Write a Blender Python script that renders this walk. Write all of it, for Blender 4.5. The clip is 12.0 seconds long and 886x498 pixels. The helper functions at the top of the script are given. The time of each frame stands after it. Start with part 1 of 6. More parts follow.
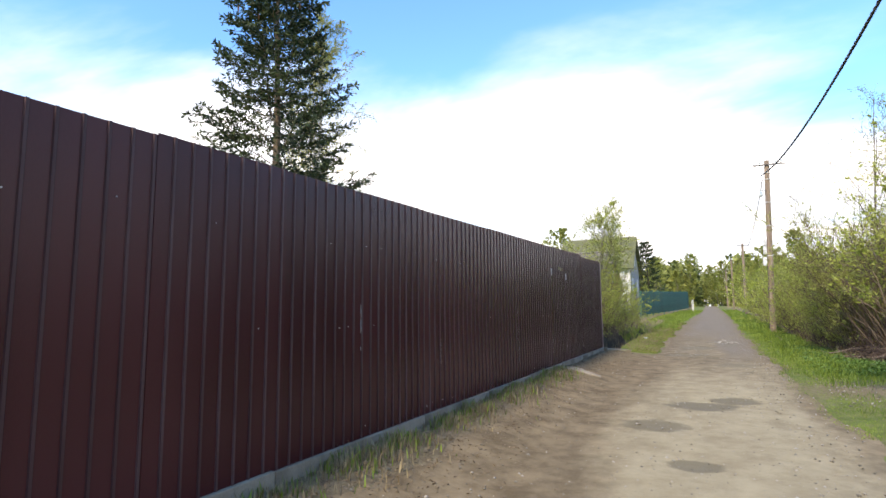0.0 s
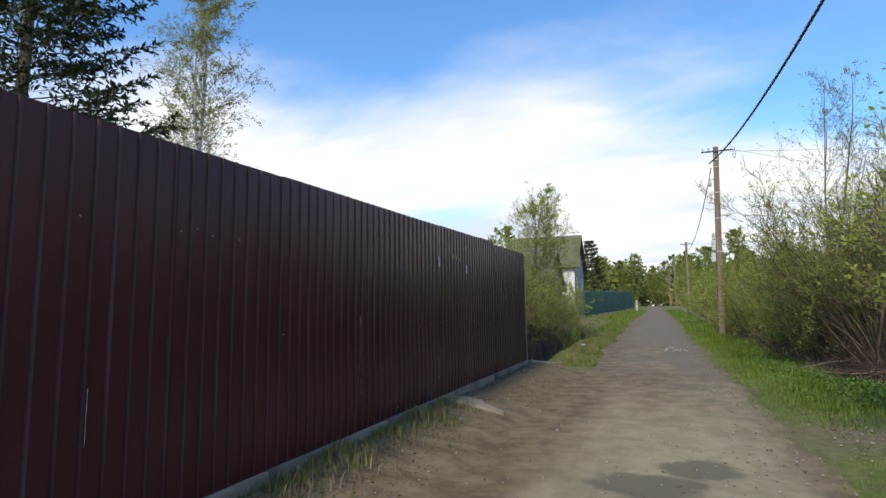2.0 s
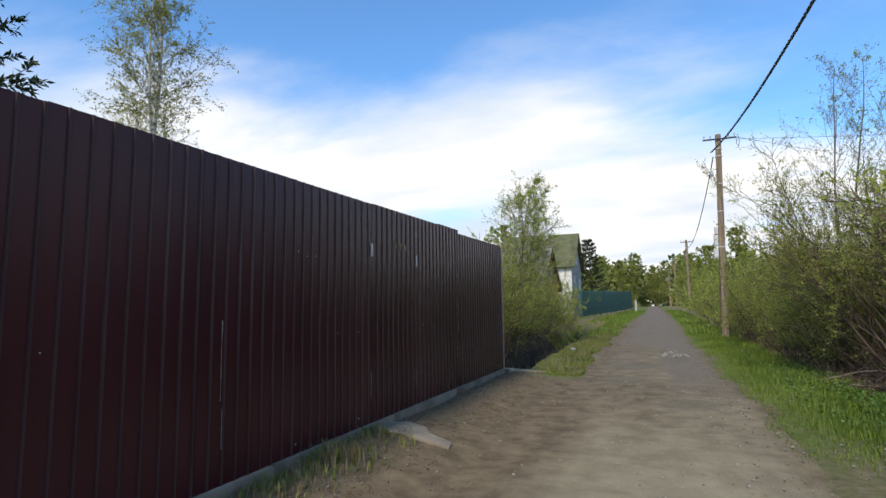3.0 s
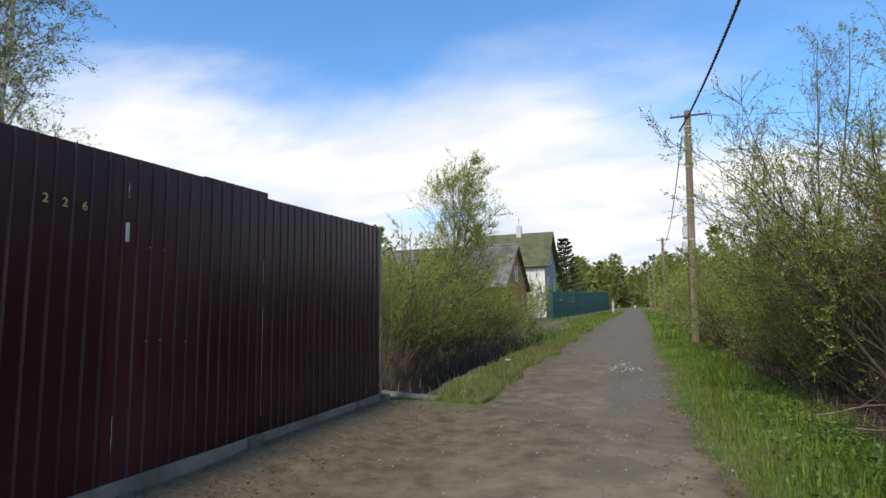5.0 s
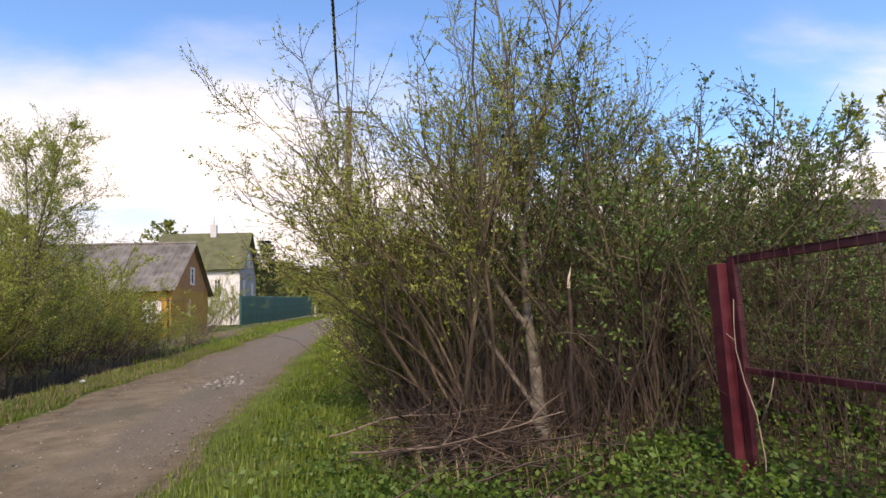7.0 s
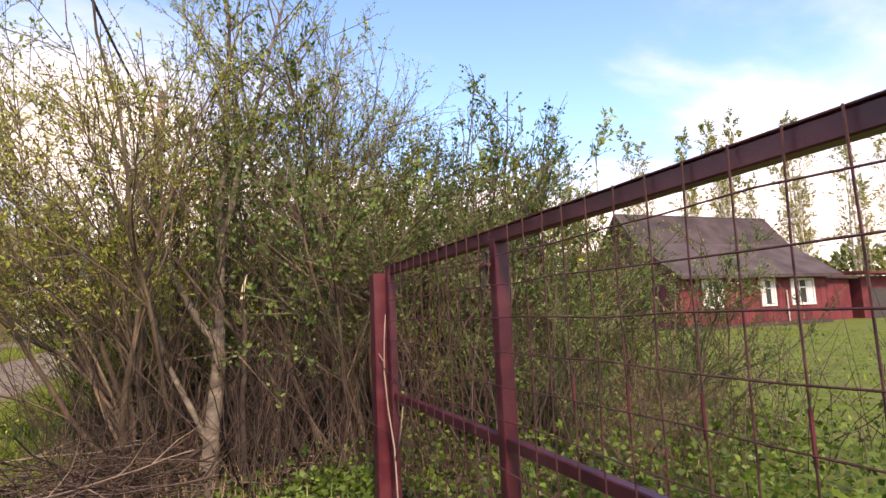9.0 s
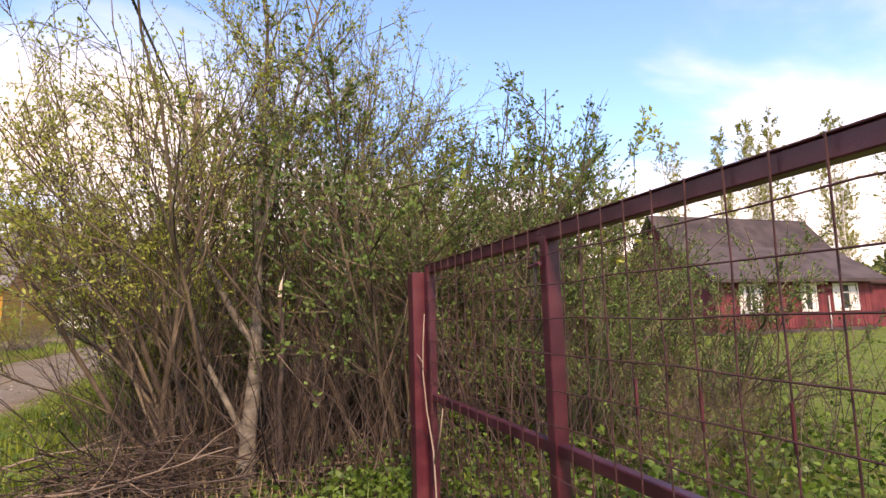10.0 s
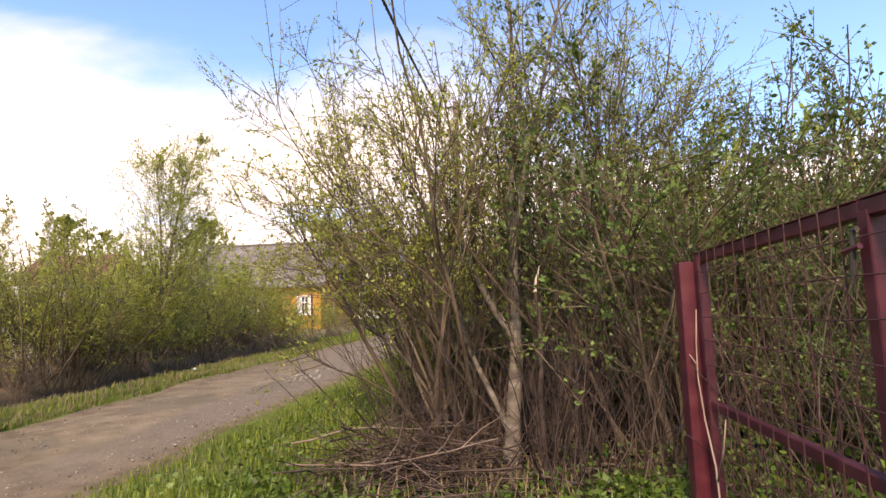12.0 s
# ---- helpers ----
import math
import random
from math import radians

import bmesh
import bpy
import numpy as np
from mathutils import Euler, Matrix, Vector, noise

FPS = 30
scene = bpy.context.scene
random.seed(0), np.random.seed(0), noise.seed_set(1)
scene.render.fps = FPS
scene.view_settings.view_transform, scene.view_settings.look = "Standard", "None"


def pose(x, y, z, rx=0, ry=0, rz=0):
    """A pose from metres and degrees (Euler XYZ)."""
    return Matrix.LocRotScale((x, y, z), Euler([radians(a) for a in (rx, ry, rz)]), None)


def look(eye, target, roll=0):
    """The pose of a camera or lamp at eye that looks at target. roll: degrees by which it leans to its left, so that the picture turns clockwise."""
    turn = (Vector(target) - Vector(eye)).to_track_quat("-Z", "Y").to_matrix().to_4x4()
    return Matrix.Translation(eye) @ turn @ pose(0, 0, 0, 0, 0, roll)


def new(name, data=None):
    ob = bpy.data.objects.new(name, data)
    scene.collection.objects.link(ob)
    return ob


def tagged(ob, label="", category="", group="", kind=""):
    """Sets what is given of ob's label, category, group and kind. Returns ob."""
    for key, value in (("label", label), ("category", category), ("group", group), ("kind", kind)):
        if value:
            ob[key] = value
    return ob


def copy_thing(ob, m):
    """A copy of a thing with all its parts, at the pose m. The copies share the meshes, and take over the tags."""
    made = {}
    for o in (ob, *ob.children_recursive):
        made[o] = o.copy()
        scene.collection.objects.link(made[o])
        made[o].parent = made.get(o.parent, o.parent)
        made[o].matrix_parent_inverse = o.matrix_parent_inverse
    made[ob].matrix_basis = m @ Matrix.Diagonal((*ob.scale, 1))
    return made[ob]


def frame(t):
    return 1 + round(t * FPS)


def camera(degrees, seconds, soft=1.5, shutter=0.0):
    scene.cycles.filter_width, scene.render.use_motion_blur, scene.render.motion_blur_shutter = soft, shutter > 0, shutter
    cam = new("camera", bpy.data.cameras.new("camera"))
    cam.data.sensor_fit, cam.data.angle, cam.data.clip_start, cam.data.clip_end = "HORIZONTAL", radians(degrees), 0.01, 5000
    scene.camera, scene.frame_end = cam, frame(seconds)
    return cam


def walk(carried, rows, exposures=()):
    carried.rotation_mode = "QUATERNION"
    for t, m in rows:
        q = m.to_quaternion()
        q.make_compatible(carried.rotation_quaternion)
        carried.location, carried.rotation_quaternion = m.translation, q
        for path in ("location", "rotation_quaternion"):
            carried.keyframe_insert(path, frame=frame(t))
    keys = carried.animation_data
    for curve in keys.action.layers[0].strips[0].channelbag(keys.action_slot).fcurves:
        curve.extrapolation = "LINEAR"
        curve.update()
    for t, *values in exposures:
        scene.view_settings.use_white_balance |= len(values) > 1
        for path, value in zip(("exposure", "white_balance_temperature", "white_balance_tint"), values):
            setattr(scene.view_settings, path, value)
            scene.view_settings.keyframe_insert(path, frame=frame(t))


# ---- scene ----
cam = camera(76.4, 12.0)
METRES, EYE, TILT, LEAN, TURN = 15.5, 1.5, 0.0, 0.0, 25.1
ROWS = [
    (0.0, 0.0, 0.0, 0.0, 0.07, 6.81, 0.55),
    (0.5, 0.0307, 0.0547, 0.0012, -5.24, 6.77, 0.83),
    (1.0, 0.0524, 0.1138, 0.0026, -5.71, 6.79, 0.79),
    (1.5, 0.0768, 0.1691, 0.0049, -5.71, 6.76, 0.84),
    (2.0, 0.1022, 0.2269, 0.0068, -4.82, 6.78, 0.8),
    (2.5, 0.1291, 0.2799, 0.008, -4.95, 6.81, 0.89),
    (3.0, 0.159, 0.3349, 0.0079, -4.8, 6.84, 0.93),
    (5.0, 0.302, 0.5231, 0.0103, -6.26, 6.95, 1.02),
    (5.5, 0.337, 0.554, 0.0113, -9.13, 6.98, 1.11),
    (6.0, 0.3787, 0.5811, 0.0103, -12.44, 6.93, 1.27),
    (6.5, 0.4262, 0.589, 0.0068, -23.38, 7.0, 2.03),
    (7.0, 0.4788, 0.5889, 0.0034, -34.05, 6.68, 2.43),
    (7.5, 0.5223, 0.5751, 0.003, -46.56, 6.23, 2.83),
    (9.5, 0.5919, 0.5548, 0.0043, -45.74, 6.87, 1.84),
    (10.0, 0.5872, 0.5608, 0.0039, -43.51, 6.84, 1.63),
    (10.5, 0.5662, 0.5776, 0.0048, -38.9, 6.74, 0.85),
    (11.0, 0.5639, 0.5778, 0.0045, -25.5, 6.96, -1.96),
    (11.5, 0.5871, 0.5703, 0.0055, -18.87, 6.71, 1.76),
    (12.0, 0.5933, 0.5683, 0.0056, -17.65, 6.68, 1.57),
]
walk(cam, [(t, pose(0, 0, EYE, TILT, LEAN, TURN) @ pose(METRES * x, METRES * y, METRES * z, 90 + pitch, roll, yaw)) for t, x, y, z, yaw, pitch, roll in ROWS],
     exposures=[(0.0, 1.42, 7000, 15), (0.6, 1.18, 6950, 15), (1.3, 0.84, 6850, 13), (2.0, 0.64, 6650, 11), (5.6, 0.57, 6600, 11), (6.5, 0.62, 7000, 18), (7.0, 0.86, 7600, 24), (7.7, 1.27, 8200, 30), (9.5, 1.44, 8450, 33), (12.0, 1.35, 8450, 30)])

# ---- world, sun, exposure ----
SUN_FROM = Vector((-0.12, -0.72, 0.70)).normalized()
SUN_ELEV = math.asin(SUN_FROM.z)
world = bpy.data.worlds.new("sky")
scene.world = world
world.use_nodes = True
wn, wl = world.node_tree.nodes, world.node_tree.links
wn.clear()
sky = wn.new("ShaderNodeTexSky")
sky.sky_type = 'NISHITA'
sky.sun_disc = False
sky.sun_elevation = SUN_ELEV
sky.sun_rotation = math.atan2(SUN_FROM.x, SUN_FROM.y)
sky.air_density, sky.dust_density, sky.ozone_density = 1.0, 0.1, 3.5
bg_sky = wn.new("ShaderNodeBackground")
bg_sky.inputs[1].default_value = 0.15
haze = wn.new("ShaderNodeMix")
haze.data_type, haze.blend_type = 'RGBA', 'MULTIPLY'
haze.inputs["Factor"].default_value = 1.0
haze.inputs["B"].default_value = (0.66, 0.95, 1.12, 1)
wl.new(sky.outputs[0], haze.inputs["A"])
wl.new(haze.outputs["Result"], bg_sky.inputs[0])
bg_cloud = wn.new("ShaderNodeBackground")
bg_cloud.inputs[0].default_value = (1.0, 0.988, 0.968, 1)
bg_cloud.inputs[1].default_value = 0.74


def wmath(op, a, b=None, clamp=False):
    n = wn.new("ShaderNodeMath")
    n.operation, n.use_clamp = op, clamp
    for i, v in enumerate((a, b)):
        if v is None:
            continue
        if isinstance(v, (int, float)):
            n.inputs[i].default_value = v
        else:
            wl.new(v, n.inputs[i])
    return n.outputs[0]


wtc = wn.new("ShaderNodeTexCoord")
wsep = wn.new("ShaderNodeSeparateXYZ")
wl.new(wtc.outputs["Generated"], wsep.inputs[0])
elev = wmath('MAXIMUM', wsep.outputs[2], 0.0)
flat = wmath('ADD', elev, 0.16)
wcomb = wn.new("ShaderNodeCombineXYZ")
wl.new(wmath('DIVIDE', wsep.outputs[0], flat), wcomb.inputs[0])
wl.new(wmath('DIVIDE', wsep.outputs[1], flat), wcomb.inputs[1])
wmap = wn.new("ShaderNodeMapping")
wmap.inputs["Location"].default_value = (3.1, 1.7, 0)
wmap.inputs["Rotation"].default_value = (0, 0, 0.5)
wmap.inputs["Scale"].default_value = (0.62, 1.15, 1)
wl.new(wcomb.outputs[0], wmap.inputs[0])
cn = wn.new("ShaderNodeTexNoise")
cn.inputs["Scale"].default_value = 0.9
cn.inputs["Detail"].default_value = 7
cn.inputs["Roughness"].default_value = 0.52
cn.inputs["Distortion"].default_value = 0.35
wl.new(wmap.outputs[0], cn.inputs["Vector"])
# thicker cloud towards the horizon, breaking into streaks higher up
cover = wmath('ADD', wmath('MULTIPLY', cn.outputs["Fac"], 2.2), wmath('MULTIPLY', elev, -2.5))
wr = wn.new("ShaderNodeMapRange")
wr.interpolation_type = 'SMOOTHSTEP'
wr.inputs["From Min"].default_value, wr.inputs["From Max"].default_value = 0.02, 0.66
wl.new(cover, wr.inputs["Value"])
cn2 = wn.new("ShaderNodeTexNoise")
cn2.inputs["Scale"].default_value, cn2.inputs["Detail"].default_value = 1.7, 6
wl.new(wmap.outputs[0], cn2.inputs["Vector"])
shade = wn.new("ShaderNodeValToRGB")
shade.color_ramp.elements[0].position, shade.color_ramp.elements[0].color = 0.34, (0.66, 0.76, 0.88, 1)
shade.color_ramp.elements[1].position, shade.color_ramp.elements[1].color = 0.60, (1.0, 0.988, 0.968, 1)
wl.new(cn2.outputs["Fac"], shade.inputs[0])
wl.new(shade.outputs[0], bg_cloud.inputs[0])
wmix = wn.new("ShaderNodeMixShader")
wl.new(wr.outputs[0], wmix.inputs[0])
wl.new(bg_sky.outputs[0], wmix.inputs[1])
wl.new(bg_cloud.outputs[0], wmix.inputs[2])
wout = wn.new("ShaderNodeOutputWorld")
wl.new(wmix.outputs[0], wout.inputs[0])

sun_data = bpy.data.lights.new("sun", 'SUN')
sun_data.energy, sun_data.angle, sun_data.color = 2.2, radians(10), (1.0, 0.89, 0.72)
sun = new("sun", sun_data)
sun.matrix_world = look((0, 0, 40), Vector((0, 0, 40)) - SUN_FROM)


# ---- materials ----
def material(name, colours, scale=4.0, rough=0.8, bump=0.3, metal=0.0, fine=40.0, stretch=(1, 1, 1), island=0.0,
             translucent=0.0, spec=0.5, obj_random=0.0, bump_dist=0.02, coat=0.0):
    """A surface whose colour runs through the given colours by coarse and fine noise, with relief."""
    m = bpy.data.materials.new(name)
    m.use_nodes = True
    n, l = m.node_tree.nodes, m.node_tree.links
    b = n["Principled BSDF"]
    tc = n.new("ShaderNodeTexCoord")
    mp = n.new("ShaderNodeMapping")
    mp.inputs["Scale"].default_value = stretch
    l.new(tc.outputs["Object"], mp.inputs[0])
    big, small = n.new("ShaderNodeTexNoise"), n.new("ShaderNodeTexNoise")
    big.inputs["Scale"].default_value, big.inputs["Detail"].default_value = scale, 5
    small.inputs["Scale"].default_value, small.inputs["Detail"].default_value = fine, 3
    l.new(mp.outputs[0], big.inputs["Vector"])
    l.new(mp.outputs[0], small.inputs["Vector"])
    add = n.new("ShaderNodeMath")
    add.operation = 'MULTIPLY_ADD'
    add.inputs[1].default_value = 0.35
    l.new(small.outputs["Fac"], add.inputs[0])
    sc = n.new("ShaderNodeMath")
    sc.operation = 'MULTIPLY_ADD'
    sc.inputs[1].default_value, sc.inputs[2].default_value = 1.5, -0.42
    l.new(big.outputs["Fac"], sc.inputs[0])
    l.new(sc.outputs[0], add.inputs[2])
    fac = add.outputs[0]
    if island or obj_random:
        if island:
            r = n.new("ShaderNodeNewGeometry").outputs["Random Per Island"]
        else:
            r = n.new("ShaderNodeObjectInfo").outputs["Random"]
        k = n.new("ShaderNodeMath")
        k.operation = 'MULTIPLY_ADD'
        k.inputs[1].default_value = island or obj_random
        l.new(r, k.inputs[0])
        sub = n.new("ShaderNodeMath")
        sub.operation = 'SUBTRACT'
        sub.inputs[1].default_value = (island or obj_random) / 2
        l.new(fac, sub.inputs[0])
        l.new(sub.outputs[0], k.inputs[2])
        fac = k.outputs[0]
    ramp = n.new("ShaderNodeValToRGB")
    el = ramp.color_ramp.elements
    while len(el) < len(colours):
        el.new(0.5)
    for i, c in enumerate(colours):
        el[i].position = 0.2 + 0.6 * i / max(1, len(colours) - 1)
        el[i].color = (*c, 1)
    l.new(fac, ramp.inputs[0])
    l.new(ramp.outputs[0], b.inputs["Base Color"])
    b.inputs["Roughness"].default_value, b.inputs["Metallic"].default_value = rough, metal
    b.inputs["Specular IOR Level"].default_value = spec
    b.inputs["Coat Weight"].default_value = coat
    if bump:
        bp = n.new("ShaderNodeBump")
        bp.inputs["Strength"].default_value, bp.inputs["Distance"].default_value = bump, bump_dist
        l.new(add.outputs[0], bp.inputs["Height"])
        l.new(bp.outputs[0], b.inputs["Normal"])
    if translucent:
        tr = n.new("ShaderNodeBsdfTranslucent")
        l.new(ramp.outputs[0], tr.inputs[0])
        mx = n.new("ShaderNodeMixShader")
        mx.inputs[0].default_value = translucent
        l.new(b.outputs[0], mx.inputs[1])
        l.new(tr.outputs[0], mx.inputs[2])
        l.new(mx.outputs[0], n["Material Output"].inputs[0])
    return m


M_SHEET = material("brown_painted_steel", [(0.030, 0.0060, 0.0080), (0.042, 0.0090, 0.0114), (0.060, 0.0145, 0.0168)], 0.9, 0.27, 0.08, fine=160, stretch=(1, 1, 0.25), spec=0.24, obj_random=0.35, bump_dist=0.004)
# lighter rib faces: sky sheen put into the colour, plus some paint wear
M_RIB = material("rib_edge_sheen_wear", [(0.036, 0.013, 0.014), (0.054, 0.024, 0.025), (0.084, 0.046, 0.046)], 1.3, 0.45, 0.1, fine=60, stretch=(1, 3, 0.6), spec=0.3)
M_SHEET_EDGE = material("bare_sheet_edge", [(0.20, 0.12, 0.11), (0.36, 0.27, 0.25)], 8, 0.6, 0.1)
M_SLAB = material("pale_concrete", [(0.16, 0.132, 0.092), (0.235, 0.20, 0.145), (0.30, 0.262, 0.20)], 4, 0.92, 0.4, fine=60)
M_FLAKE = material("peeled_paint", [(0.42, 0.38, 0.36), (0.62, 0.58, 0.55)], 30, 0.7, 0.1)
M_CONCRETE = material("weathered_concrete", [(0.10, 0.078, 0.050), (0.175, 0.142, 0.098), (0.26, 0.22, 0.16)], 3, 0.92, 0.5, fine=70)
M_RED = material("dark_red_paint", [(0.050, 0.008, 0.014), (0.090, 0.015, 0.024), (0.13, 0.032, 0.038)], 7, 0.42, 0.25, fine=120, spec=0.5, bump_dist=0.004)
M_WIRE = material("rusty_wire", [(0.045, 0.016, 0.014), (0.085, 0.032, 0.03)], 30, 0.6, 0.3)
M_BARK = material("willow_bark", [(0.056, 0.039, 0.023), (0.112, 0.082, 0.050), (0.185, 0.142, 0.090)], 6, 0.9, 0.6, fine=60, stretch=(1, 1, 0.4), island=0.5)
M_BARK_GREY = material("pale_bark", [(0.06, 0.050, 0.036), (0.13, 0.112, 0.082), (0.235, 0.205, 0.155)], 5, 0.9, 0.7, fine=45, stretch=(1, 1, 2.5))
M_BIRCH = material("birch_bark", [(0.08, 0.07, 0.06), (0.50, 0.47, 0.42), (0.66, 0.63, 0.57)], 3, 0.8, 0.3, fine=18, stretch=(1, 1, 3))
# brown of dead stems, darkened to carry the canopy's shade in the colour
M_DEAD_SHADED = material("shaded_dead_stems", [(0.030, 0.019, 0.014), (0.060, 0.040, 0.029), (0.12, 0.086, 0.066)], 4, 0.95, 0.3, island=0.6)
M_TWIG = material("brown_twig", [(0.09, 0.064, 0.044), (0.18, 0.135, 0.092), (0.28, 0.215, 0.155)], 4, 0.9, 0.3, island=0.6)
M_LEAF = material("young_willow_leaf", [(0.220, 0.270, 0.038), (0.345, 0.400, 0.064), (0.47, 0.515, 0.118)], 1.3, 0.55, 0.0, island=0.7, translucent=0.45, spec=0.3)
M_LEAF_DARK = material("fresh_green_leaf", [(0.050, 0.105, 0.020), (0.095, 0.175, 0.035), (0.175, 0.27, 0.065)], 1.3, 0.5, 0.0, island=0.7, translucent=0.3, spec=0.35)
M_LEAF_BIRCH = material("birch_leaf", [(0.19, 0.20, 0.045), (0.30, 0.31, 0.07), (0.42, 0.42, 0.12)], 1.0, 0.55, 0.0, island=0.7, translucent=0.5, spec=0.3)
M_LEAF_WOODS = material("mixed_wood_leaf", [(0.06, 0.08, 0.025), (0.17, 0.19, 0.05), (0.28, 0.30, 0.08)], 0.02, 0.6, 0.0, fine=0.3, island=0.6, translucent=0.2, spec=0.2)
M_LEAF_FAR = material("pale_spring_leaf", [(0.20, 0.23, 0.05), (0.31, 0.34, 0.08), (0.42, 0.43, 0.13)], 0.6, 0.6, 0.0, island=0.6, translucent=0.5, spec=0.2)
M_NEEDLE = material("spruce_needles", [(0.012, 0.026, 0.012), (0.028, 0.050, 0.020), (0.065, 0.085, 0.024)], 1.0, 0.6, 0.0, island=0.8, spec=0.25)
M_SNAP = material("split_wood", [(0.42, 0.34, 0.24), (0.60, 0.52, 0.40)], 12, 0.85, 0.2)
M_WEED = material("broad_weed_leaf", [(0.045, 0.092, 0.012), (0.080, 0.150, 0.018), (0.14, 0.225, 0.034)], 1.3, 0.55, 0.0, island=0.7, translucent=0.3, spec=0.3)
M_PALE = material("bleached_stick", [(0.16, 0.115, 0.08), (0.27, 0.21, 0.155)], 6, 0.9, 0.3)
M_CONE = material("spruce_cone", [(0.14, 0.06, 0.025), (0.24, 0.11, 0.05)], 5, 0.8, 0.3, island=0.5)
M_GRASS = material("spring_grass", [(0.085, 0.135, 0.016), (0.15, 0.225, 0.026), (0.25, 0.32, 0.05)], 0.7, 0.55, 0.0, island=0.7, translucent=0.3, spec=0.3)
M_STRAW = material("dry_grass", [(0.17, 0.125, 0.065), (0.30, 0.24, 0.13)], 2, 0.85, 0.0, island=0.7, translucent=0.15)
M_LITTER = material("leaf_litter", [(0.080, 0.056, 0.034), (0.135, 0.098, 0.060), (0.21, 0.16, 0.105)], 3, 0.9, 0.2, island=0.9)
M_STONE = material("gravel_stone", [(0.13, 0.115, 0.085), (0.20, 0.18, 0.14), (0.34, 0.31, 0.26)], 6, 0.9, 0.3, island=0.9)
M_POLE = material("weathered_pole", [(0.14, 0.10, 0.07), (0.24, 0.18, 0.125), (0.34, 0.27, 0.20)], 3, 0.9, 0.5, fine=50, stretch=(4, 4, 0.3))
M_STEEL = material("dark_steel", [(0.03, 0.028, 0.028), (0.06, 0.055, 0.05)], 8, 0.6, 0.2)
M_CABLE = material("black_cable", [(0.008, 0.008, 0.010), (0.018, 0.018, 0.022)], 30, 0.5, 0.1)
M_BOXGREY = material("grey_meter_box", [(0.50, 0.50, 0.49), (0.62, 0.62, 0.60)], 6, 0.6, 0.1)
M_GLASSY = material("glass_insulator", [(0.30, 0.36, 0.36), (0.5, 0.55, 0.55)], 4, 0.2, 0.0)
M_REDWALL = material("red_plank_wall", [(0.095, 0.013, 0.017), (0.138, 0.020, 0.026), (0.175, 0.032, 0.036)], 2, 0.75, 0.2, obj_random=0.4)
M_ROOF = material("brown_roof_felt", [(0.030, 0.021, 0.020), (0.052, 0.038, 0.035), (0.078, 0.060, 0.056)], 1.2, 0.9, 0.3, obj_random=0.3)
M_WHITE = material("white_paint", [(0.62, 0.61, 0.57), (0.78, 0.77, 0.74)], 5, 0.6, 0.1)
M_PANE = material("window_glass", [(0.03, 0.035, 0.04), (0.06, 0.07, 0.075)], 1, 0.08, 0.0, spec=0.8)
M_YELLOW = material("ochre_plank_wall", [(0.36, 0.19, 0.025), (0.48, 0.27, 0.04)], 2, 0.8, 0.2, obj_random=0.4)
M_ORANGE = material("orange_gable", [(0.30, 0.13, 0.04), (0.42, 0.21, 0.07)], 3, 0.8, 0.2)
M_SLATE = material("grey_corrugated_sheet", [(0.095, 0.086, 0.072), (0.165, 0.152, 0.130), (0.23, 0.215, 0.19)], 1.5, 0.9, 0.3, fine=14)
M_GREENROOF = material("moss_green_roof", [(0.070, 0.076, 0.030), (0.105, 0.110, 0.046), (0.14, 0.142, 0.064)], 1.5, 0.8, 0.2)
# grey holds the white house's side shade; the hut walls share it
M_GREYWALL = material("grey_white_wall", [(0.24, 0.24, 0.25), (0.34, 0.34, 0.34)], 2, 0.8, 0.2)
M_TEAL = material("teal_fence_paint", [(0.006, 0.062, 0.055), (0.010, 0.095, 0.082), (0.02, 0.14, 0.12)], 2, 0.5, 0.1, obj_random=0.4)
M_FILM = material("greenhouse_film", [(0.42, 0.44, 0.45), (0.58, 0.60, 0.62)], 1.2, 0.45, 0.2, fine=10)
M_OLDROOF = material("red_brown_roof", [(0.10, 0.035, 0.032), (0.16, 0.06, 0.055)], 3, 0.9, 0.2)


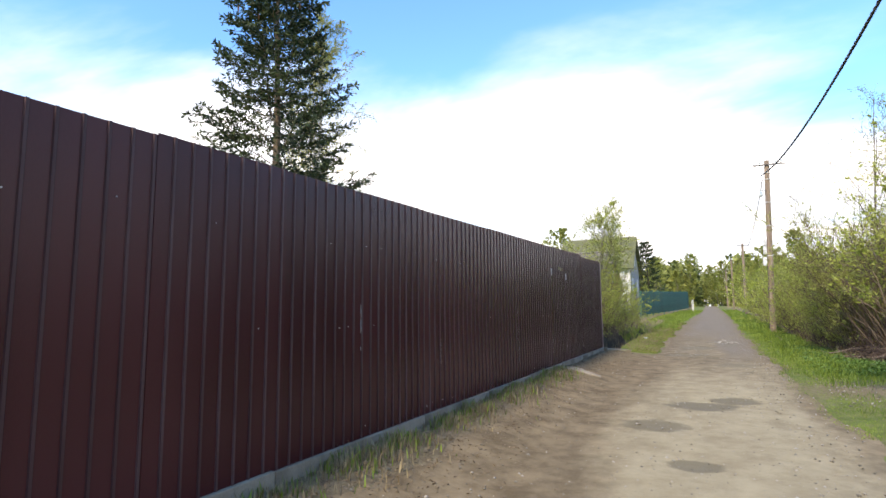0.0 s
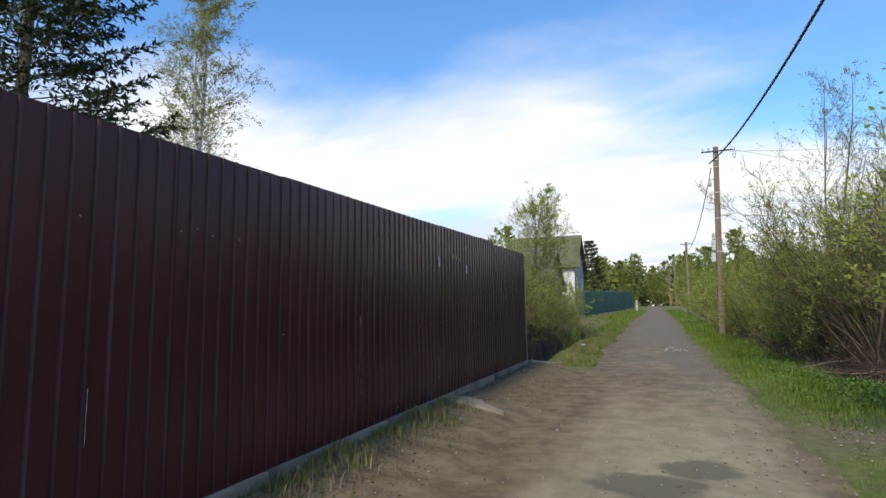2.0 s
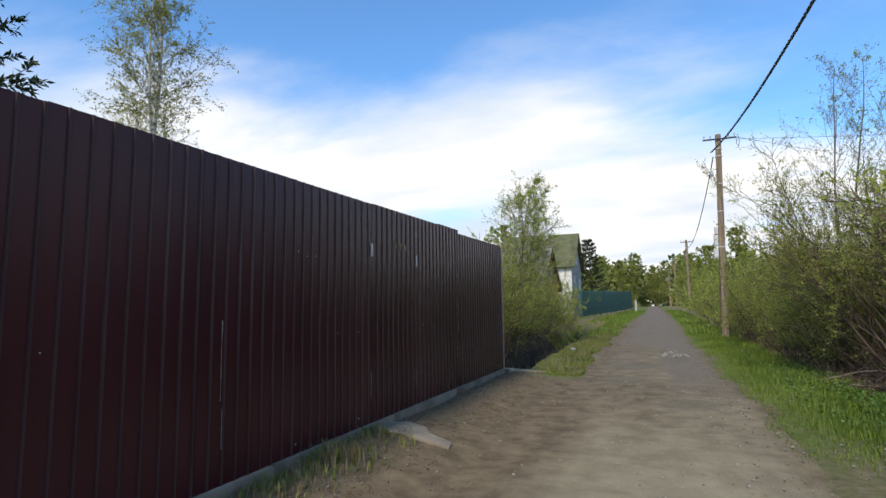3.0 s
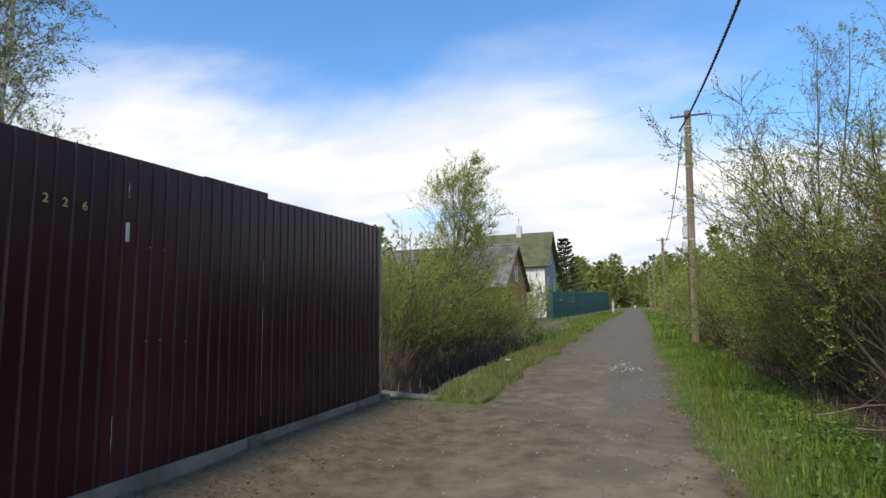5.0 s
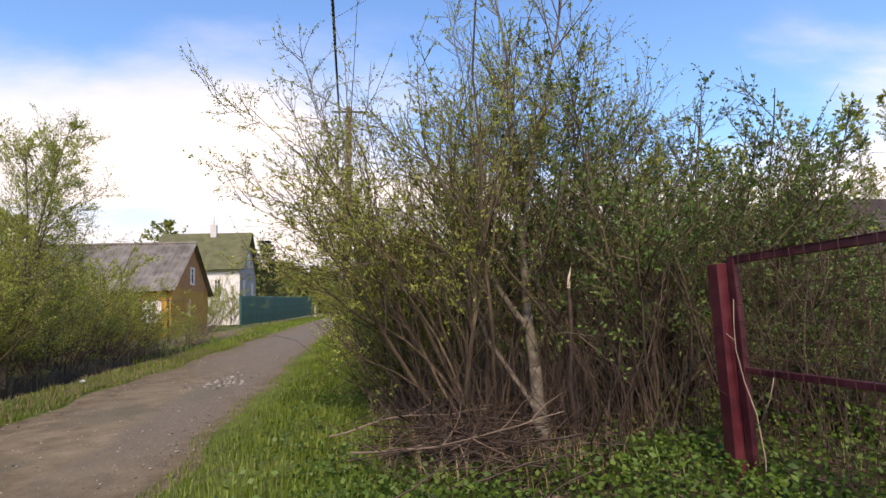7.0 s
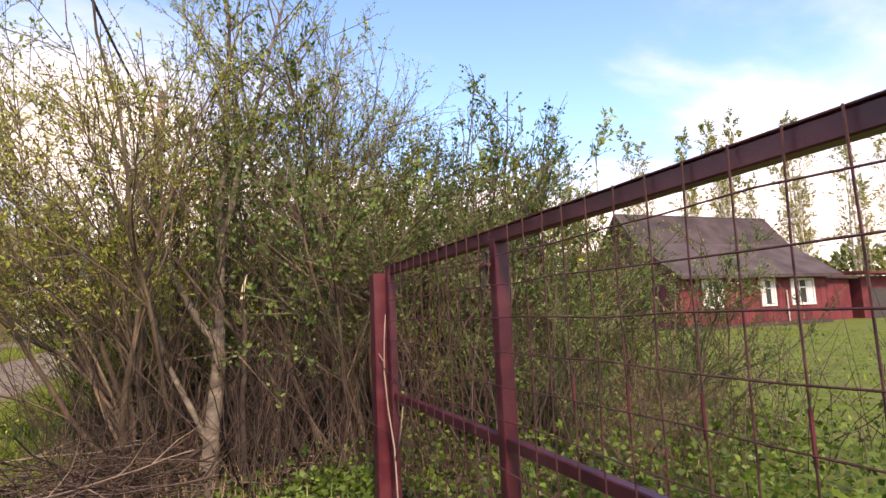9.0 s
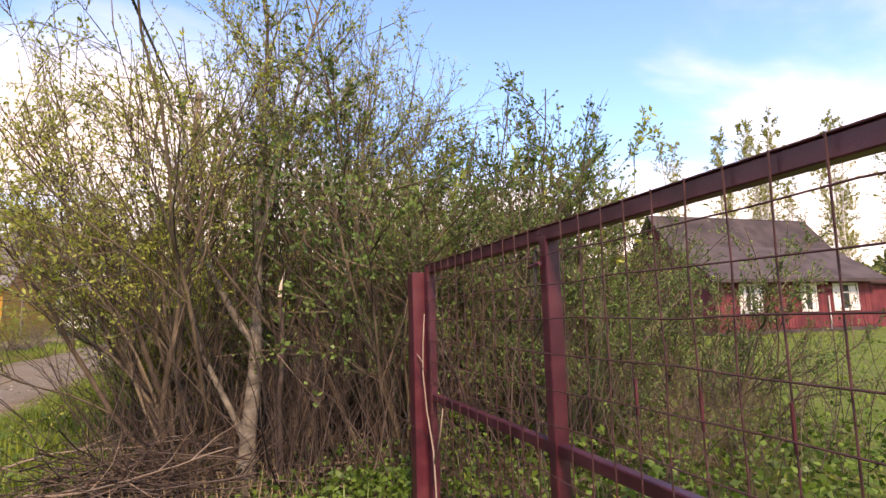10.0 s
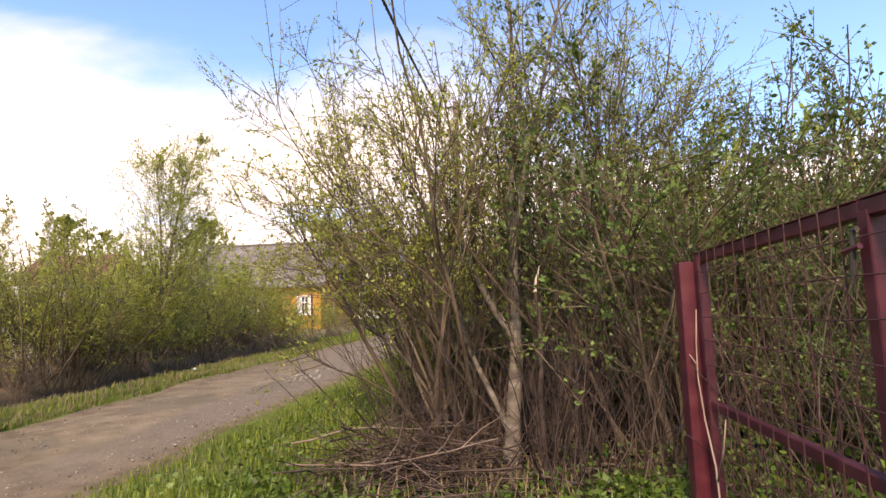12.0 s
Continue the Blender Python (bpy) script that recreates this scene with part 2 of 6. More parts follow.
def ground_material():
    """Soil, litter and low turf mixed by noise at three scales; bare soil beside the fence, turf elsewhere."""
    m = bpy.data.materials.new("soil_and_turf")
    m.use_nodes = True
    n, l = m.node_tree.nodes, m.node_tree.links
    b = n["Principled BSDF"]
    tc = n.new("ShaderNodeTexCoord")

    def nz(scale, detail=5, rough=0.55):
        t = n.new("ShaderNodeTexNoise")
        t.inputs["Scale"].default_value, t.inputs["Detail"].default_value, t.inputs["Roughness"].default_value = scale, detail, rough
        l.new(tc.outputs["Object"], t.inputs["Vector"])
        return t.outputs["Fac"]

    def ramp(fac, stops):
        r = n.new("ShaderNodeValToRGB")
        e = r.color_ramp.elements
        while len(e) < len(stops):
            e.new(0.5)
        for i, (p, c) in enumerate(stops):
            e[i].position, e[i].color = p, (*c, 1)
        l.new(fac, r.inputs[0])
        return r.outputs[0]

    soil = ramp(nz(9, 8, 0.7), [(0.26, (0.10, 0.077, 0.044)), (0.5, (0.185, 0.146, 0.086)), (0.74, (0.28, 0.228, 0.142))])
    turf = ramp(nz(3.5, 8, 0.7), [(0.28, (0.045, 0.085, 0.008)), (0.5, (0.095, 0.155, 0.014)), (0.72, (0.17, 0.235, 0.028))])
    at = n.new("ShaderNodeAttribute")
    at.attribute_name = "turf"
    mx = n.new("ShaderNodeMix")
    mx.data_type = 'RGBA'
    k = n.new("ShaderNodeMath")
    k.operation = 'MULTIPLY_ADD'
    k.inputs[1].default_value = 1.6
    l.new(nz(2.2, 6, 0.65), k.inputs[0])
    s = n.new("ShaderNodeMath")
    s.operation = 'MULTIPLY_ADD'
    s.inputs[1].default_value, s.inputs[2].default_value = 1.6, -1.6
    l.new(at.outputs["Fac"], s.inputs[0])
    l.new(s.outputs[0], k.inputs[2])
    k.use_clamp = True
    l.new(k.outputs[0], mx.inputs["Factor"])
    l.new(soil, mx.inputs["A"])
    l.new(turf, mx.inputs["B"])
    # near-black soil: wet mud in the ditch, painted shade under the bushes
    mud_shade = n.new("ShaderNodeAttribute")
    mud_shade.attribute_name = "mud_shade"
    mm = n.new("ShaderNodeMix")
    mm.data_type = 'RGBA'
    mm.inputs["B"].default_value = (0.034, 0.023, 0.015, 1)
    l.new(mud_shade.outputs["Fac"], mm.inputs["Factor"])
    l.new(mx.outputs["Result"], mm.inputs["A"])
    l.new(mm.outputs["Result"], b.inputs["Base Color"])
    b.inputs["Roughness"].default_value = 0.95
    b.inputs["Specular IOR Level"].default_value = 0.2
    bp = n.new("ShaderNodeBump")
    bp.inputs["Strength"].default_value, bp.inputs["Distance"].default_value = 0.7, 0.05
    l.new(nz(22, 6, 0.7), bp.inputs["Height"])
    l.new(bp.outputs[0], b.inputs["Normal"])
    return m


def road_material(damp):
    """Packed sandy soil turning to grey gravel farther on, with wheel tracks and damp hollows."""
    m = bpy.data.materials.new("dirt_road")
    m.use_nodes = True
    n, l = m.node_tree.nodes, m.node_tree.links
    b = n["Principled BSDF"]
    tc = n.new("ShaderNodeTexCoord")
    sep = n.new("ShaderNodeSeparateXYZ")
    l.new(tc.outputs["Object"], sep.inputs[0])

    def nz(scale, detail=5, rough=0.55, stretch=None):
        t = n.new("ShaderNodeTexNoise")
        t.inputs["Scale"].default_value, t.inputs["Detail"].default_value, t.inputs["Roughness"].default_value = scale, detail, rough
        if stretch:
            mp = n.new("ShaderNodeMapping")
            mp.inputs["Scale"].default_value = stretch
            l.new(tc.outputs["Object"], mp.inputs[0])
            l.new(mp.outputs[0], t.inputs["Vector"])
        else:
            l.new(tc.outputs["Object"], t.inputs["Vector"])
        return t.outputs["Fac"]

    def ma(op, a, b_=None, c=None, clamp=False):
        x = n.new("ShaderNodeMath")
        x.operation, x.use_clamp = op, clamp
        for i, v in enumerate((a, b_, c)):
            if v is None:
                continue
            if isinstance(v, (int, float)):
                x.inputs[i].default_value = v
            else:
                l.new(v, x.inputs[i])
        return x.outputs[0]

    def rng(v, lo, hi):
        r = n.new("ShaderNodeMapRange")
        r.interpolation_type = 'SMOOTHSTEP'
        r.inputs["From Min"].default_value, r.inputs["From Max"].default_value = lo, hi
        l.new(v, r.inputs["Value"])
        return r.outputs[0]

    def mix(f, a, b_):
        x = n.new("ShaderNodeMix")
        x.data_type = 'RGBA'
        for key, v in (("Factor", f), ("A", a), ("B", b_)):
            if isinstance(v, tuple):
                x.inputs[key].default_value = (*v, 1)
            else:
                l.new(v, x.inputs[key])
        return x.outputs["Result"]

    fine = nz(45, 8, 0.75)
    mid = nz(3.2, 7, 0.65)
    wob = nz(0.7, 5, 0.6, (1.6, 0.5, 1))
    sand = mix(rng(mid, 0.3, 0.7), (0.255, 0.212, 0.128), (0.340, 0.290, 0.182))
    gravel = mix(rng(fine, 0.32, 0.68), (0.090, 0.072, 0.050), (0.265, 0.222, 0.165))
    soil = mix(rng(mid, 0.3, 0.7), (0.100, 0.073, 0.040), (0.225, 0.173, 0.102))
    # gravel shows in the right-hand wheel track and takes over farther along the road
    far = rng(ma('ADD', sep.outputs[1], ma('MULTIPLY', wob, 16.0)), 24.0, 42.0)
    track = ma('SUBTRACT', 1.0, rng(ma('ABSOLUTE', ma('ADD', sep.outputs[0], ma('MULTIPLY_ADD', wob, -1.2, -0.15))), 0.3, 0.75))
    g1 = ma('MULTIPLY', track, rng(sep.outputs[1], 14.0, 19.0))
    gfac = ma('MAXIMUM', far, g1)
    edge = rng(ma('ABSOLUTE', ma('ADD', sep.outputs[0], ma('MULTIPLY_ADD', wob, 1.6, -0.95))), 0.75, 1.45)
    base = mix(ma('MULTIPLY', rng(ma('ADD', sep.outputs[1], ma('MULTIPLY', wob, 8.0)), 13.5, 20.0), ma('MULTIPLY_ADD', rng(nz(0.55, 5, 0.6), 0.45, 0.66), -0.45, 0.92)), sand, soil)
    col = mix(gfac, base, gravel)
    col = mix(ma('MULTIPLY', edge, 0.95), col, soil)
    col = mix(ma('MULTIPLY', rng(nz(0.6, 5, 0.6, (1.0, 0.35, 1)), 0.45, 0.72), 0.35), col, soil)
    # darker worn streaks along the wheel tracks
    col = mix(ma('MULTIPLY', rng(nz(1.0, 6, 0.65, (1.6, 0.30, 1)), 0.48, 0.72), 0.30), col, (0.105, 0.082, 0.050))
    wet = None
    for (px, py, rx, ry, strength) in damp:
        dx = ma('DIVIDE', ma('SUBTRACT', sep.outputs[0], px), rx)
        dy = ma('DIVIDE', ma('SUBTRACT', sep.outputs[1], py), ry)
        d = ma('ADD', ma('ADD', ma('MULTIPLY', dx, dx), ma('MULTIPLY', dy, dy)), ma('MULTIPLY_ADD', mid, 1.8, -0.9))
        w = ma('MULTIPLY', ma('SUBTRACT', 1.0, rng(d, 0.55, 1.15)), strength)
        wet = w if wet is None else ma('MAXIMUM', wet, w)
    col = mix(wet, col, (0.125, 0.105, 0.062))
    col = mix(ma('MULTIPLY', rng(fine, 0.58, 0.72), 0.40), col, (0.38, 0.335, 0.255))
    col = mix(ma('MULTIPLY', rng(nz(70, 4, 0.7), 0.58, 0.70), 0.45), col, (0.085, 0.066, 0.042))
    l.new(col, b.inputs["Base Color"])
    l.new(ma('MULTIPLY_ADD', wet, -0.25, 0.95), b.inputs["Roughness"])
    b.inputs["Specular IOR Level"].default_value = 0.25
    h = ma('ADD', ma('MULTIPLY', fine, 0.5), ma('MULTIPLY', mid, 0.35))
    bp = n.new("ShaderNodeBump")
    bp.inputs["Strength"].default_value, bp.inputs["Distance"].default_value = 0.55, 0.03
    l.new(h, bp.inputs["Height"])
    l.new(bp.outputs[0], b.inputs["Normal"])
    return m


M_GROUND = ground_material()
M_ROAD = road_material([(-0.18, 8.95, 0.48, 0.36, 0.85), (0.27, 9.55, 0.36, 0.30, 0.8), (-0.66, 7.45, 0.42, 0.38, 0.7), (-0.2, 5.75, 0.26, 0.2, 0.75),
                        (-0.32, 19.7, 0.5, 0.7, 0.7), (-0.6, 17.1, 0.55, 0.5, 0.6), (0.5, 14.6, 0.5, 0.5, 0.5), (0.45, 21.6, 0.4, 1.3, 0.6), (0.3, 3.4, 0.5, 0.4, 0.4)])


# ---- mesh helpers ----
class Shape:
    """Collects vertices and faces for one mesh."""

    def __init__(self):
        self.v, self.f, self.n = [], [], 0

    def add(self, verts, faces):
        verts = np.asarray(verts, float).reshape(-1, 3)
        self.v.append(verts)
        self.f.extend(tuple(int(i) + self.n for i in f) for f in faces)
        self.n += len(verts)
        return self

    def box(self, x0, x1, y0, y1, z0, z1, c=0.0):
        """A box; c cuts its edges."""
        bm = bmesh.new()
        bmesh.ops.create_cube(bm, size=1)
        for v in bm.verts:
            v.co = ((x0 + x1) / 2 + v.co.x * (x1 - x0), (y0 + y1) / 2 + v.co.y * (y1 - y0), (z0 + z1) / 2 + v.co.z * (z1 - z0))
        if c:
            bmesh.ops.bevel(bm, geom=bm.edges[:], offset=c, segments=1, affect='EDGES')
        return self.bm(bm)

    def bm(self, bm):
        bm.verts.index_update()
        self.add([v.co[:] for v in bm.verts], [[v.index for v in f.verts] for f in bm.faces])
        bm.free()
        return self

    def tube(self, pts, radii, sides=6, cap=True):
        pts = np.asarray(pts, float)
        k = len(pts)
        radii = np.broadcast_to(np.asarray(radii, float), (k,))
        tan = np.gradient(pts, axis=0)
        tan /= np.linalg.norm(tan, axis=1)[:, None] + 1e-9
        ref = np.array((0.0, 0.0, 1.0)) if abs(tan[:, 2]).mean() < 0.8 else np.array((1.0, 0.0, 0.0))
        u = np.cross(tan, ref)
        u /= np.linalg.norm(u, axis=1)[:, None] + 1e-9
        w = np.cross(tan, u)
        a = np.arange(sides) * 2 * np.pi / sides
        ring = (u[:, None] * np.cos(a)[None, :, None] + w[:, None] * np.sin(a)[None, :, None]) * radii[:, None, None] + pts[:, None]
        faces = []
        for i in range(k - 1):
            for j in range(sides):
                j2 = (j + 1) % sides
                faces.append((i * sides + j, i * sides + j2, (i + 1) * sides + j2, (i + 1) * sides + j))
        if cap:
            faces.append(tuple(range(sides))[::-1])
            faces.append(tuple((k - 1) * sides + j for j in range(sides)))
        return self.add(ring.reshape(-1, 3), faces)

    def mesh(self, name, mat, smooth=False):
        me = bpy.data.meshes.new(name)
        me.from_pydata(np.concatenate(self.v) if self.v else [], [], self.f)
        me.materials.append(mat)
        if smooth:
            me.polygons.foreach_set("use_smooth", np.ones(len(me.polygons), bool))
        me.update()
        return me


def raw_mesh(name, verts, quads, mat, smooth=False):
    """A mesh from arrays of vertices and of equal faces."""
    verts, quads = np.asarray(verts, np.float32), np.asarray(quads, np.int32)
    k = quads.shape[1]
    me = bpy.data.meshes.new(name)
    me.vertices.add(len(verts))
    me.vertices.foreach_set("co", verts.ravel())
    me.loops.add(quads.size)
    me.loops.foreach_set("vertex_index", quads.ravel())
    me.polygons.add(len(quads))
    me.polygons.foreach_set("loop_start", np.arange(0, quads.size, k, dtype=np.int32))
    me.update(calc_edges=True)
    me.materials.append(mat)
    if smooth:
        me.polygons.foreach_set("use_smooth", np.ones(len(quads), bool))
    return me


def part(name, shape, mat, parent, label="", smooth=False):
    """Links a shape as one mesh object under a thing or under a part."""
    me = shape.mesh(name, mat, smooth) if isinstance(shape, Shape) else shape
    ob = new(name, me)
    ob.parent = parent
    if label:
        ob["label"] = label
    return ob


def thing(name, label, category, m=None, group="", kind=""):
    ob = new(name)
    ob.empty_display_size = 0.3
    if m is not None:
        ob.matrix_world = m
    return tagged(ob, label, category, group, kind)


def single(name, shape, mat, label, category, m=None, group="", kind="", smooth=False):
    me = shape.mesh(name, mat, smooth) if isinstance(shape, Shape) else shape
    ob = new(name, me)
    if m is not None:
        ob.matrix_world = m
    return tagged(ob, label, category, group, kind)


# ---- the ground ----
def smooth(x, a, b):
    t = np.clip((np.asarray(x, float) - a) / (b - a), 0, 1)
    return t * t * (3 - 2 * t)


SLOPE = 0.021
FENCE_X = -2.88


def ripple(x, y):
    return (np.sin(x * 1.7 + 0.6 * y) * np.sin(y * 1.1 - 0.4 * x) * 0.5 + np.sin(x * 4.1 + 1.3) * np.sin(y * 3.3 + 0.7 * x) * 0.25
            + np.sin(x * 9.3 + 2.0 * np.sin(y * 1.9)) * np.sin(y * 8.1 + 1.1) * 0.14)


def height(x, y):
    """The ground's height: the lane climbs gently, with a bank by the fence and a ditch past its end."""
    x, y = np.asarray(x, float), np.asarray(y, float)
    z = SLOPE * np.clip(y, -60, 160) + 0.01 * np.clip(y - 160, 0, 400)
    bank = smooth(-x, 1.5, 2.7) * (1 - smooth(y, 17.0, 18.0)) * (0.245 - 0.004 * y) * (1 - 0.32 * smooth(y, 10.8, 13.0))
    ditch = -1.05 * np.exp(-((x + 3.75) / 0.62) ** 2) * smooth(y, 17.3, 18.6) * (1 - smooth(y, 44, 52))
    verge = 0.05 * np.exp(-((x + 2.4) / 0.7) ** 2) * smooth(y, 17.5, 19)
    right = -0.16 * np.exp(-((x - 3.9) / 0.8) ** 2) * smooth(y, 13.5, 16) * (1 - smooth(y, 40, 60))
    bumps = ripple(x, y) * (0.004 + 0.038 * smooth(np.abs(x - 0.0), 1.6, 3.0))
    yard = -0.18 * smooth(x, 9, 22) * smooth(y, 10, 24)
    return z + bank + ditch + verge + right + bumps + yard


def hz(x, y):
    return float(height(x, y))


def axis(stops):
    """Coordinates along one axis: (from, to, step) stretches joined."""
    out = []
    for a, b, s in stops:
        out.extend(np.arange(a, b - 1e-6, s))
    return np.array(out + [stops[-1][1]])


def road_edges(y):
    left = -1.62 - 0.10 * np.sin(y * 0.9) - 0.07 * np.sin(y * 2.3 + 1) + 0.7 * smooth(y, 40, 90) - 0.9 * (1 - smooth(y, 12.5, 17.5))
    right = 1.52 + 0.09 * np.sin(y * 0.8 + 2) + 0.06 * np.sin(y * 2.7) + 0.25 * smooth(y, 30, 70)
    return left, right


def build_ground():
    xs = axis([(-1500, -200, 260), (-200, -40, 20), (-40, -8, 2), (-8, 9, 0.2), (9, 40, 1.5), (40, 200, 20), (200, 1500, 260)])
    ys = axis([(-1500, -200, 260), (-200, -20, 20), (-20, -2, 1.0), (-2, 32, 0.25), (32, 60, 0.6), (60, 160, 4), (160, 500, 30), (500, 2500, 400)])
    X, Y = np.meshgrid(xs, ys)
    Z = height(X, Y)
    el, er = road_edges(Y)
    Z -= 0.05 * smooth(X, el + 0.1, el + 0.35) * (1 - smooth(X, er - 0.35, er - 0.1)) * (1 - smooth(Y, 150, 180))
    nx, ny = len(xs), len(ys)
    idx = np.arange(nx * ny).reshape(ny, nx)
    q = np.stack([idx[:-1, :-1], idx[:-1, 1:], idx[1:, 1:], idx[1:, :-1]], -1).reshape(-1, 4)
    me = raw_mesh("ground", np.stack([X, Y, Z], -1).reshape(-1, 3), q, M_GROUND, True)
    turf = 0.92 + 0.2 * smooth(X, 5.5, 7.0) * np.ones_like(Y)
    turf -= 0.55 * smooth(-X, 1.2, 1.8) * (1 - smooth(-X, 3.2, 4.0)) * (1 - smooth(Y, 16.6, 17.8))
    turf -= 0.85 * np.exp(-((X + 4.3) / 0.9) ** 2) * smooth(Y, 17.2, 18.4)
    turf -= 0.55 * np.exp(-((X - 5.0) / 1.5) ** 2) * smooth(Y, 14.2, 15.6)
    turf -= 0.45 * np.exp(-((X - 2.5) / 1.6) ** 2 - ((Y - 11.2) / 1.2) ** 2)
    turf -= 0.5 * smooth(-X, 4.0, 5.0) * smooth(Y, 17, 19) * (1 - smooth(Y, 40, 60))
    a = me.attributes.new("turf", 'FLOAT', 'POINT')
    a.data.foreach_set("value", np.clip(turf, 0, 1).astype(np.float32).ravel())
    # first term ditch mud; the others paint shade below willows and hedge
    mud_shade = np.exp(-((X + 4.0) / 0.75) ** 4) * smooth(Y, 17.4, 18.2) * (1 - smooth(Y, 40, 50)) + 0.75 * smooth(X, 3.2, 3.9) * (1 - smooth(X, 7.5, 9.0)) * smooth(Y, 13.6, 15.2) * (1 - smooth(Y, 18.5, 20)) + 0.6 * np.exp(-((X - 4.3) / 1.0) ** 2) * smooth(Y, 15.2, 16.5) * (1 - smooth(Y, 30, 40))
    a = me.attributes.new("mud_shade", 'FLOAT', 'POINT')
    a.data.foreach_set("value", np.clip(mud_shade, 0, 1).astype(np.float32).ravel())
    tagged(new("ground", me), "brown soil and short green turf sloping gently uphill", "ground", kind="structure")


def build_road():
    ys = axis([(-30, -2, 1.0), (-2, 32, 0.12), (32, 70, 0.5), (70, 180, 3)])
    u = np.linspace(0, 1, 41)
    l, r = road_edges(ys)
    X = l[:, None] + (r - l)[:, None] * u[None]
    Y = np.repeat(ys[:, None], len(u), 1)
    lift = 0.028 * np.minimum(1, 4 * np.minimum(u, 1 - u))[None] * np.ones_like(X) - 0.012
    hollow = np.zeros_like(X)
    for px, py, rx, ry in ((-0.18, 8.95, 0.5, 0.4), (0.27, 9.55, 0.4, 0.3), (-0.66, 7.45, 0.45, 0.4), (-0.2, 5.75, 0.28, 0.22), (-0.6, 17.1, 0.5, 0.5)):
        hollow -= 0.014 * np.exp(-((X - px) / rx) ** 2 - ((Y - py) / ry) ** 2)
    Z = height(X, Y) + lift + hollow + 0.002 * ripple(X * 1.3, Y * 0.7)
    ny, nx = X.shape
    idx = np.arange(nx * ny).reshape(ny, nx)
    q = np.stack([idx[:-1, :-1], idx[:-1, 1:], idx[1:, 1:], idx[1:, :-1]], -1).reshape(-1, 4)
    me = raw_mesh("road", np.stack([X, Y, Z], -1).reshape(-1, 3), q, M_ROAD, True)
    tagged(new("road", me), "unpaved sandy and gravelly lane with dried puddle hollows", "road", kind="structure")


build_ground()
build_road()


# ---- plants ----
def unit(v):
    v = np.asarray(v, float)
    return v / (np.linalg.norm(v, axis=-1, keepdims=True) + 1e-9)


def leaf_mesh(name, pos, along, length, ratio, mat, rng, fold=0.25):
    """Leaves as folded lozenges at the given places."""
    pos, along = np.asarray(pos, float), unit(along)
    k = len(pos)
    length = np.broadcast_to(np.asarray(length, float), (k,))[:, None]
    side = unit(np.cross(along, rng.normal(size=(k, 3))))
    nor = np.cross(side, along)
    w = length * ratio * 0.5
    mid = pos + along * length * 0.45 + nor * w * fold
    v = np.stack([pos, mid + side * w, pos + along * length, mid - side * w], 1).reshape(-1, 3)
    return raw_mesh(name, v, np.arange(4 * k).reshape(-1, 4), mat)


class Plant:
    def __init__(self, seed):
        self.rng = np.random.default_rng(seed)
        self.wood = Shape()
        self.twig = Shape()
        self.pos, self.along, self.size = [], [], []

    def limb(self, p, d, length, r0, r1, segs, wander, up, sides, thick=True):
        """A wandering tapered limb; returns its points and directions."""
        g = self.rng
        pts, dirs = [np.array(p, float)], []
        d = unit(d)
        for _ in range(segs):
            d = unit(d + g.normal(size=3) * wander + np.array((0, 0, up)))
            pts.append(pts[-1] + d * length / segs)
            dirs.append(d)
        dirs.append(d)
        (self.wood if thick else self.twig).tube(pts, np.linspace(r0, r1, segs + 1), sides, cap=False)
        return np.array(pts), np.array(dirs)

    def off(self, d, angle):
        """A direction at about that angle (radians) from d."""
        s = unit(np.cross(d, self.rng.normal(size=3)))
        return unit(d * math.cos(angle) + s * math.sin(angle))

    def leaves(self, pts, dirs, count, size, start=0.25, spread=0.9, jitter=0.01):
        g = self.rng
        u = g.uniform(start, 1, count) * (len(pts) - 1)
        i = np.minimum(u.astype(int), len(pts) - 2)
        f = (u - i)[:, None]
        p = pts[i] * (1 - f) + pts[i + 1] * f + g.normal(size=(count, 3)) * jitter
        self.pos.append(p)
        self.along.append(unit(dirs[i] + g.normal(size=(count, 3)) * spread))
        self.size.append(size * g.uniform(0.55, 1.3, count))

    def along_at(self, pts, dirs, u):
        x = u * (len(pts) - 1)
        i = min(int(x), len(pts) - 2)
        f = x - i
        return pts[i] * (1 - f) + pts[i + 1] * f, dirs[i]

    def finish(self, name, label, category, bark, leaf, m, ratio=0.45, group="", twig_mat=None):
        ob = thing(name, label, category, m, group)
        part("trunk" if name.endswith("tree") else "stem_growth", self.wood, bark, ob, smooth=True)["kind"] = "stuff"
        if self.twig.n:
            part("twig_growth", self.twig, twig_mat or bark, ob, smooth=True)["kind"] = "stuff"
        if self.pos:
            part("crown" if name.endswith("tree") else "foliage",
                 leaf_mesh("foliage", np.concatenate(self.pos), np.concatenate(self.along), np.concatenate(self.size), ratio, leaf, self.rng), None, ob)["kind"] = "stuff"
        return ob


